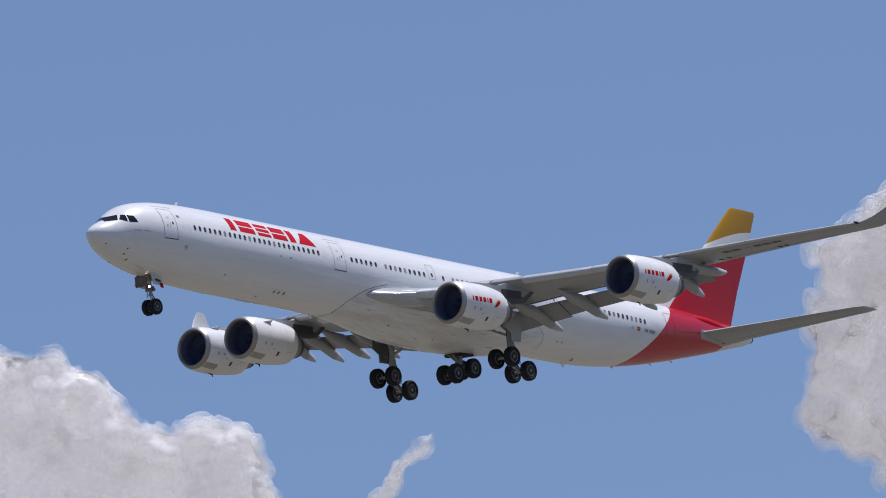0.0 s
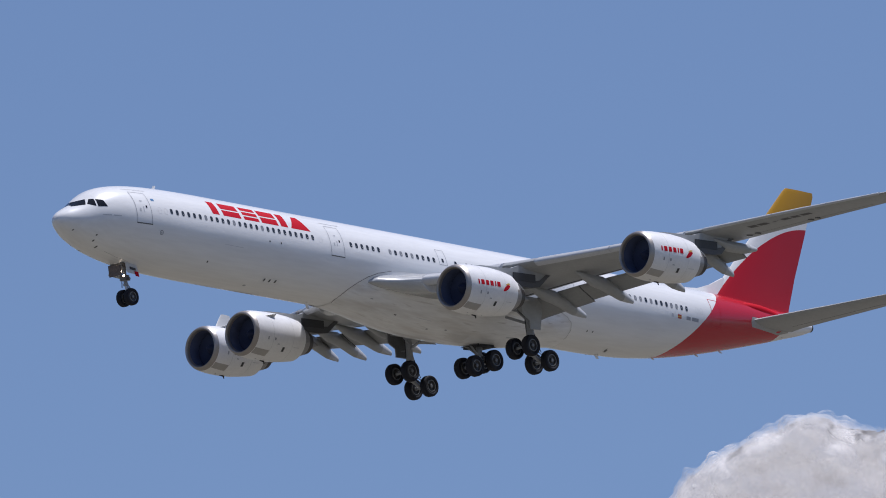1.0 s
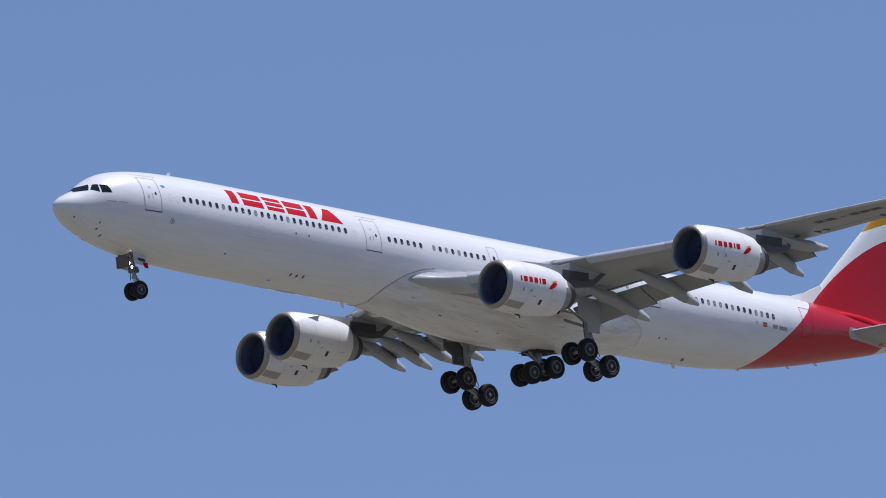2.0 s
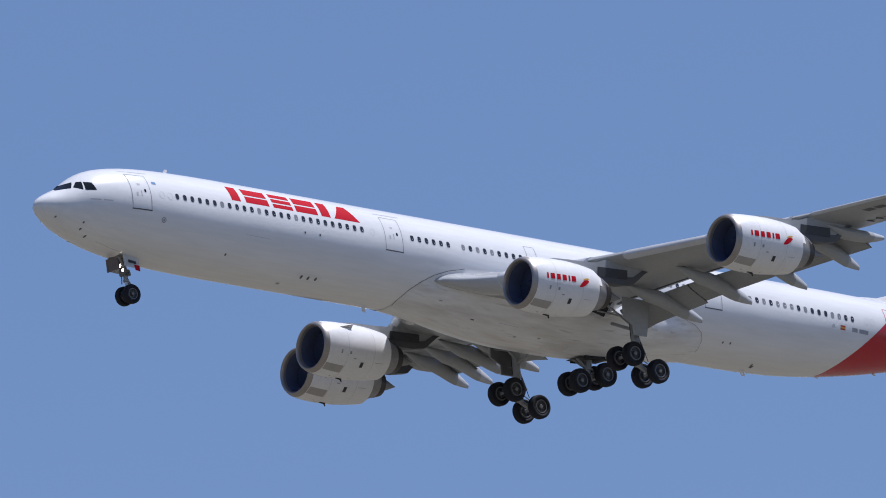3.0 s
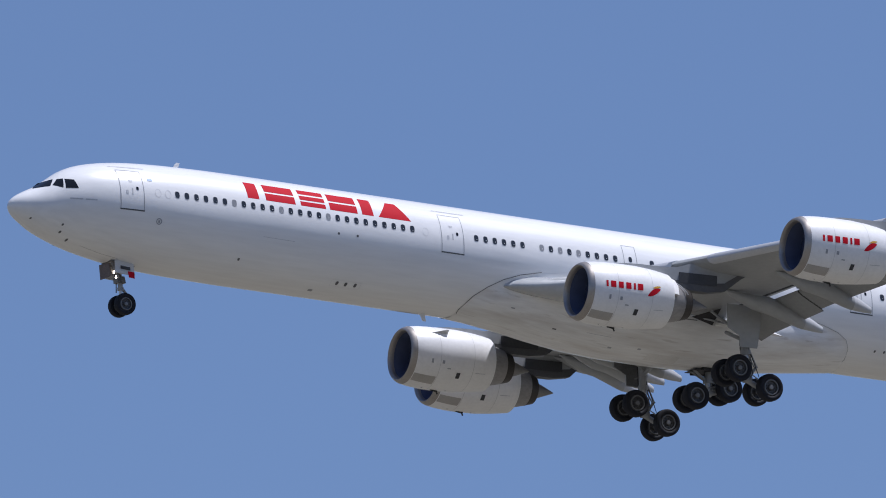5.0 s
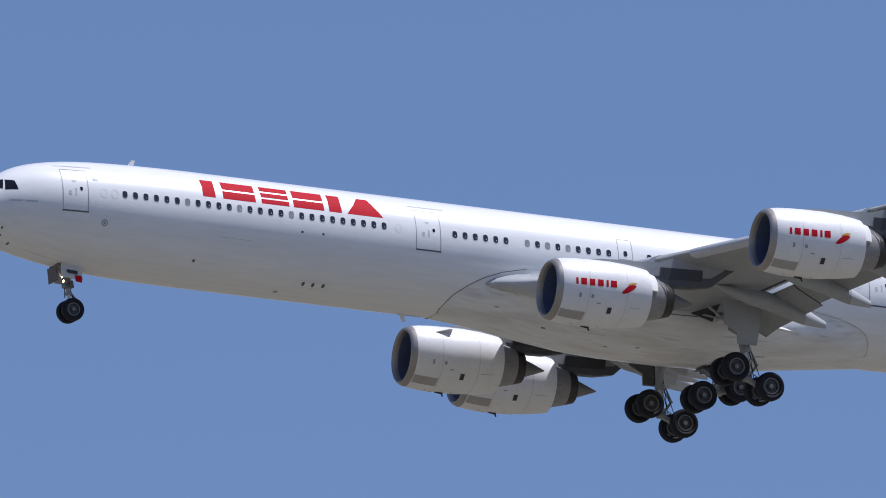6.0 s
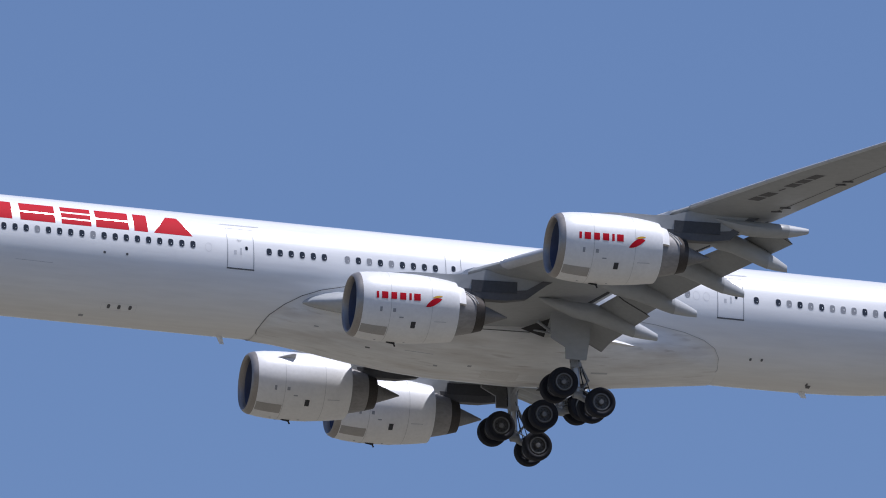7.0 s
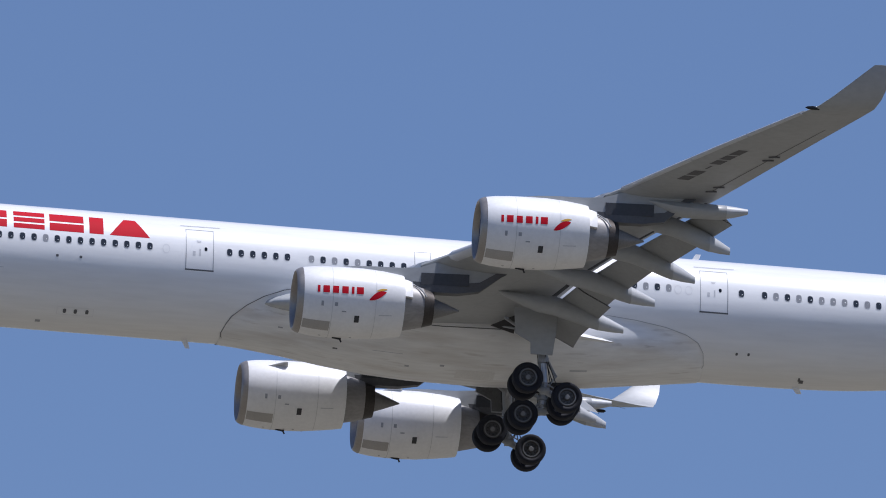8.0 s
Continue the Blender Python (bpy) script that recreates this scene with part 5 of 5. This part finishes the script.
def heap(seed, top, bottom, count, rmin, rmax, depth):
    """Fills the space under an outline of (right, up) points with puffs: large ones within, small ones along the rim."""
    r = random.Random(seed)
    x0, x1 = top[0][0], top[-1][0]
    out = []
    for i in range(count):
        x = r.uniform(x0, x1)
        t = lerp(top, x)[0] - 14
        low = lerp(bottom, x)[0] if isinstance(bottom, list) else bottom
        room = min((x - x0) + 14, (x1 - x) + 14)
        if i % 5 < 2:
            rad = min(r.uniform(0.6, 1.0) * rmax, 0.6 * room)
            y = r.uniform(low, max(low + 1, t - rad * 1.05))
            d = r.uniform(-0.2, 1) * depth
        else:
            rad = min(r.uniform(rmin, rmax * 0.6), 0.7 * room)
            y = t - rad * r.uniform(0.9, 1.5)
            d = r.uniform(-0.9, 0.5) * depth
            if i % 5 == 4:
                y = r.uniform(low, max(low + 1, t - rad * 1.6))
                d = -r.uniform(0.5, 0.95) * depth
        out.append((x * STEP, y * STEP, d * STEP, rad * STEP, 1.0, 0.0))
    return out


# large cumulus
build_cloud("large white cumulus with lumpy bright tops and greyish body", 39.759, 9.800, 4600,
            heap(4, [(-384, -180), (-374, -20), (-358, 10), (-334, 36), (-318, 76), (-292, 98), (-255, 96), (-230, 124), (-190, 124), (-150, 144), (-110, 154), (-40, 128), (50, 114), (90, 90), (115, 32), (190, -10), (235, -35), (262, -5), (330, -10), (358, -14), (375, -60), (400, -180)],
                 -260, 420, 14, 80, 90), 11, ((0.0, None), (0.35, 0.30), (0.8, 0.30), (1.4, 0.22), (2.1, 0.16), (3.0, 0.16)))
# towering hazy cloud
build_cloud("tall hazy pale grey-white cloud with soft edges", 36.31, 9.898, 4650,
            heap(5, [(-130, -140), (-110, -40), (-95, 110), (-70, 185), (-40, 235), (0, 275), (60, 310), (140, 320), (220, 240), (300, -100)], [(-130, -110), (-100, -165), (-60, -205), (0, -230), (300, -300)], 260, 16, 80, 70), 12, ((0.0, 0.80), (0.4, 0.30), (0.9, 0.30), (1.6, 0.22), (2.5, 0.22), (3.6, 0.16)), amp=1.5)


# wisp
r_wisp = random.Random(9)
build_cloud("thin wispy shred of white cloud", 38.281, 9.528, 4600,
            [(STEP * (-78 + 131 * u + 0.75 * w), STEP * (-100 + 150 * u - 0.65 * w), STEP * r_wisp.uniform(-10, 10), STEP * r_wisp.uniform(4, 6 + 6 * math.sin(math.pi * u)), r_wisp.uniform(1.5, 2.6), r_wisp.uniform(0.6, 1.05))
             for u in [i / 39 for i in range(40)] for w in [r_wisp.uniform(-5 - 12 * u * (1.2 - u) * 2, 5 + 12 * u * (1.2 - u) * 2)]],
            13, ((0.0, 0.22), (0.4, 0.22), (0.9, 0.16), (1.6, 0.16)), 0.45, 0.12)


# ================= what moves =================
def motions():
    walk(plane, [
        (0, pose(738.885, 609.285, 179.678, 1.351, 1.437, 0.003)),
        (0.1, pose(730.293, 609.439, 179.363, 1.199, 1.367, 0.001)),
        (0.2, pose(721.703, 609.598, 179.044, 1.047, 1.298, -0.000)),
        (0.3, pose(713.114, 609.760, 178.724, 0.896, 1.234, -0.001)),
        (0.4, pose(704.525, 609.925, 178.403, 0.746, 1.176, -0.002)),
        (0.5, pose(695.938, 610.095, 178.083, 0.599, 1.126, -0.002)),
        (0.6, pose(687.352, 610.268, 177.764, 0.454, 1.086, -0.002)),
        (0.7, pose(678.768, 610.444, 177.448, 0.316, 1.058, -0.001)),
        (0.8, pose(670.184, 610.625, 177.135, 0.190, 1.042, -0.001)),
        (0.9, pose(661.602, 610.810, 176.827, 0.080, 1.041, -0.000)),
        (1, pose(653.021, 610.998, 176.523, -0.009, 1.055, 0.000)),
        (1.1, pose(644.441, 611.190, 176.225, -0.075, 1.085, 0.000)),
        (1.2, pose(635.862, 611.387, 175.930, -0.122, 1.128, 0.000)),
        (1.3, pose(627.285, 611.587, 175.636, -0.158, 1.179, 0.000)),
        (1.4, pose(618.708, 611.791, 175.339, -0.189, 1.233, 0.000)),
        (1.5, pose(610.133, 611.999, 175.037, -0.224, 1.286, 0.000)),
        (1.6, pose(601.558, 612.212, 174.727, -0.268, 1.333, -0.000)),
        (1.7, pose(592.985, 612.428, 174.409, -0.321, 1.375, -0.000)),
        (1.8, pose(584.413, 612.648, 174.084, -0.383, 1.412, -0.001)),
        (1.9, pose(575.841, 612.871, 173.751, -0.451, 1.444, -0.001)),
        (2, pose(567.271, 613.099, 173.411, -0.527, 1.471, -0.001)),
        (2.1, pose(558.701, 613.331, 173.064, -0.607, 1.494, -0.002)),
        (2.2, pose(550.133, 613.566, 172.710, -0.693, 1.513, -0.002)),
        (2.3, pose(541.565, 613.806, 172.348, -0.782, 1.527, -0.003)),
        (2.4, pose(532.999, 614.049, 171.981, -0.873, 1.539, -0.003)),
        (2.5, pose(524.433, 614.297, 171.607, -0.967, 1.547, -0.004)),
        (2.6, pose(515.869, 614.548, 171.226, -1.061, 1.552, -0.004)),
        (2.7, pose(507.305, 614.803, 170.840, -1.156, 1.554, -0.005)),
        (2.8, pose(498.743, 615.062, 170.448, -1.249, 1.554, -0.005)),
        (2.9, pose(490.181, 615.324, 170.049, -1.340, 1.552, -0.006)),
        (3, pose(481.621, 615.591, 169.646, -1.429, 1.548, -0.006)),
        (3.1, pose(473.061, 615.861, 169.237, -1.513, 1.543, -0.006)),
        (3.2, pose(464.503, 616.136, 168.823, -1.590, 1.537, -0.006)),
        (3.3, pose(455.945, 616.414, 168.404, -1.656, 1.530, -0.006)),
        (3.4, pose(447.389, 616.696, 167.982, -1.708, 1.525, -0.006)),
        (3.5, pose(438.834, 616.981, 167.556, -1.743, 1.520, -0.006)),
        (3.6, pose(430.279, 617.271, 167.126, -1.756, 1.518, -0.006)),
        (3.7, pose(421.726, 617.565, 166.692, -1.742, 1.515, -0.006)),
        (3.8, pose(413.174, 617.862, 166.252, -1.694, 1.511, -0.006)),
        (3.9, pose(404.623, 618.163, 165.806, -1.605, 1.502, -0.005)),
        (4, pose(396.072, 618.468, 165.352, -1.470, 1.489, -0.004)),
        (4.1, pose(387.523, 618.776, 164.889, -1.285, 1.468, -0.003)),
        (4.2, pose(378.975, 619.089, 164.418, -1.061, 1.441, -0.002)),
        (4.3, pose(370.427, 619.405, 163.939, -0.811, 1.410, -0.001)),
        (4.4, pose(361.881, 619.725, 163.454, -0.548, 1.375, -0.001)),
        (4.5, pose(353.335, 620.050, 162.964, -0.288, 1.339, -0.000)),
        (4.6, pose(344.791, 620.378, 162.470, -0.040, 1.303, 0.000)),
        (4.7, pose(336.248, 620.711, 161.971, 0.191, 1.267, -0.000)),
        (4.8, pose(327.706, 621.047, 161.468, 0.406, 1.233, -0.001)),
        (4.9, pose(319.164, 621.388, 160.963, 0.604, 1.201, -0.001)),
        (5, pose(310.624, 621.733, 160.455, 0.784, 1.172, -0.002)),
        (5.1, pose(302.085, 622.081, 159.944, 0.946, 1.146, -0.003)),
        (5.2, pose(293.548, 622.434, 159.432, 1.088, 1.125, -0.004)),
        (5.3, pose(285.011, 622.790, 158.918, 1.211, 1.109, -0.004)),
        (5.4, pose(276.475, 623.150, 158.404, 1.313, 1.098, -0.005)),
        (5.5, pose(267.941, 623.514, 157.889, 1.394, 1.094, -0.005)),
        (5.6, pose(259.407, 623.881, 157.374, 1.454, 1.098, -0.005)),
        (5.7, pose(250.875, 624.253, 156.859, 1.491, 1.109, -0.005)),
        (5.8, pose(242.344, 624.627, 156.345, 1.506, 1.129, -0.005)),
        (5.9, pose(233.814, 625.006, 155.832, 1.498, 1.157, -0.004)),
        (6, pose(225.285, 625.389, 155.314, 1.470, 1.185, -0.003)),
        (6.1, pose(216.757, 625.775, 154.787, 1.427, 1.205, -0.003)),
        (6.2, pose(208.230, 626.166, 154.251, 1.369, 1.219, -0.002)),
        (6.3, pose(199.704, 626.560, 153.708, 1.299, 1.227, -0.002)),
        (6.4, pose(191.179, 626.959, 153.159, 1.218, 1.234, -0.002)),
        (6.5, pose(182.655, 627.361, 152.606, 1.127, 1.241, -0.001)),
        (6.6, pose(174.132, 627.767, 152.051, 1.027, 1.252, -0.001)),
        (6.7, pose(165.610, 628.177, 151.493, 0.918, 1.265, -0.001)),
        (6.8, pose(157.090, 628.591, 150.933, 0.801, 1.282, -0.000)),
        (6.9, pose(148.570, 629.009, 150.370, 0.676, 1.302, -0.000)),
        (7, pose(140.052, 629.430, 149.805, 0.543, 1.325, 0.000)),
        (7.1, pose(131.534, 629.856, 149.236, 0.402, 1.351, 0.000)),
        (7.2, pose(123.018, 630.286, 148.664, 0.253, 1.377, 0.000)),
        (7.3, pose(114.502, 630.719, 148.085, 0.095, 1.400, 0.000)),
        (7.4, pose(105.988, 631.157, 147.498, -0.071, 1.417, -0.000)),
        (7.5, pose(97.474, 631.598, 146.901, -0.247, 1.424, -0.000)),
        (7.6, pose(88.962, 632.044, 146.292, -0.431, 1.420, -0.001)),
        (7.7, pose(80.450, 632.493, 145.673, -0.623, 1.406, -0.001)),
        (7.8, pose(71.939, 632.946, 145.044, -0.820, 1.384, -0.001)),
        (7.9, pose(63.429, 633.403, 144.408, -1.020, 1.357, -0.001)),
        (8, pose(54.920, 633.863, 143.766, -1.223, 1.328, -0.000)),
    ])


motions()
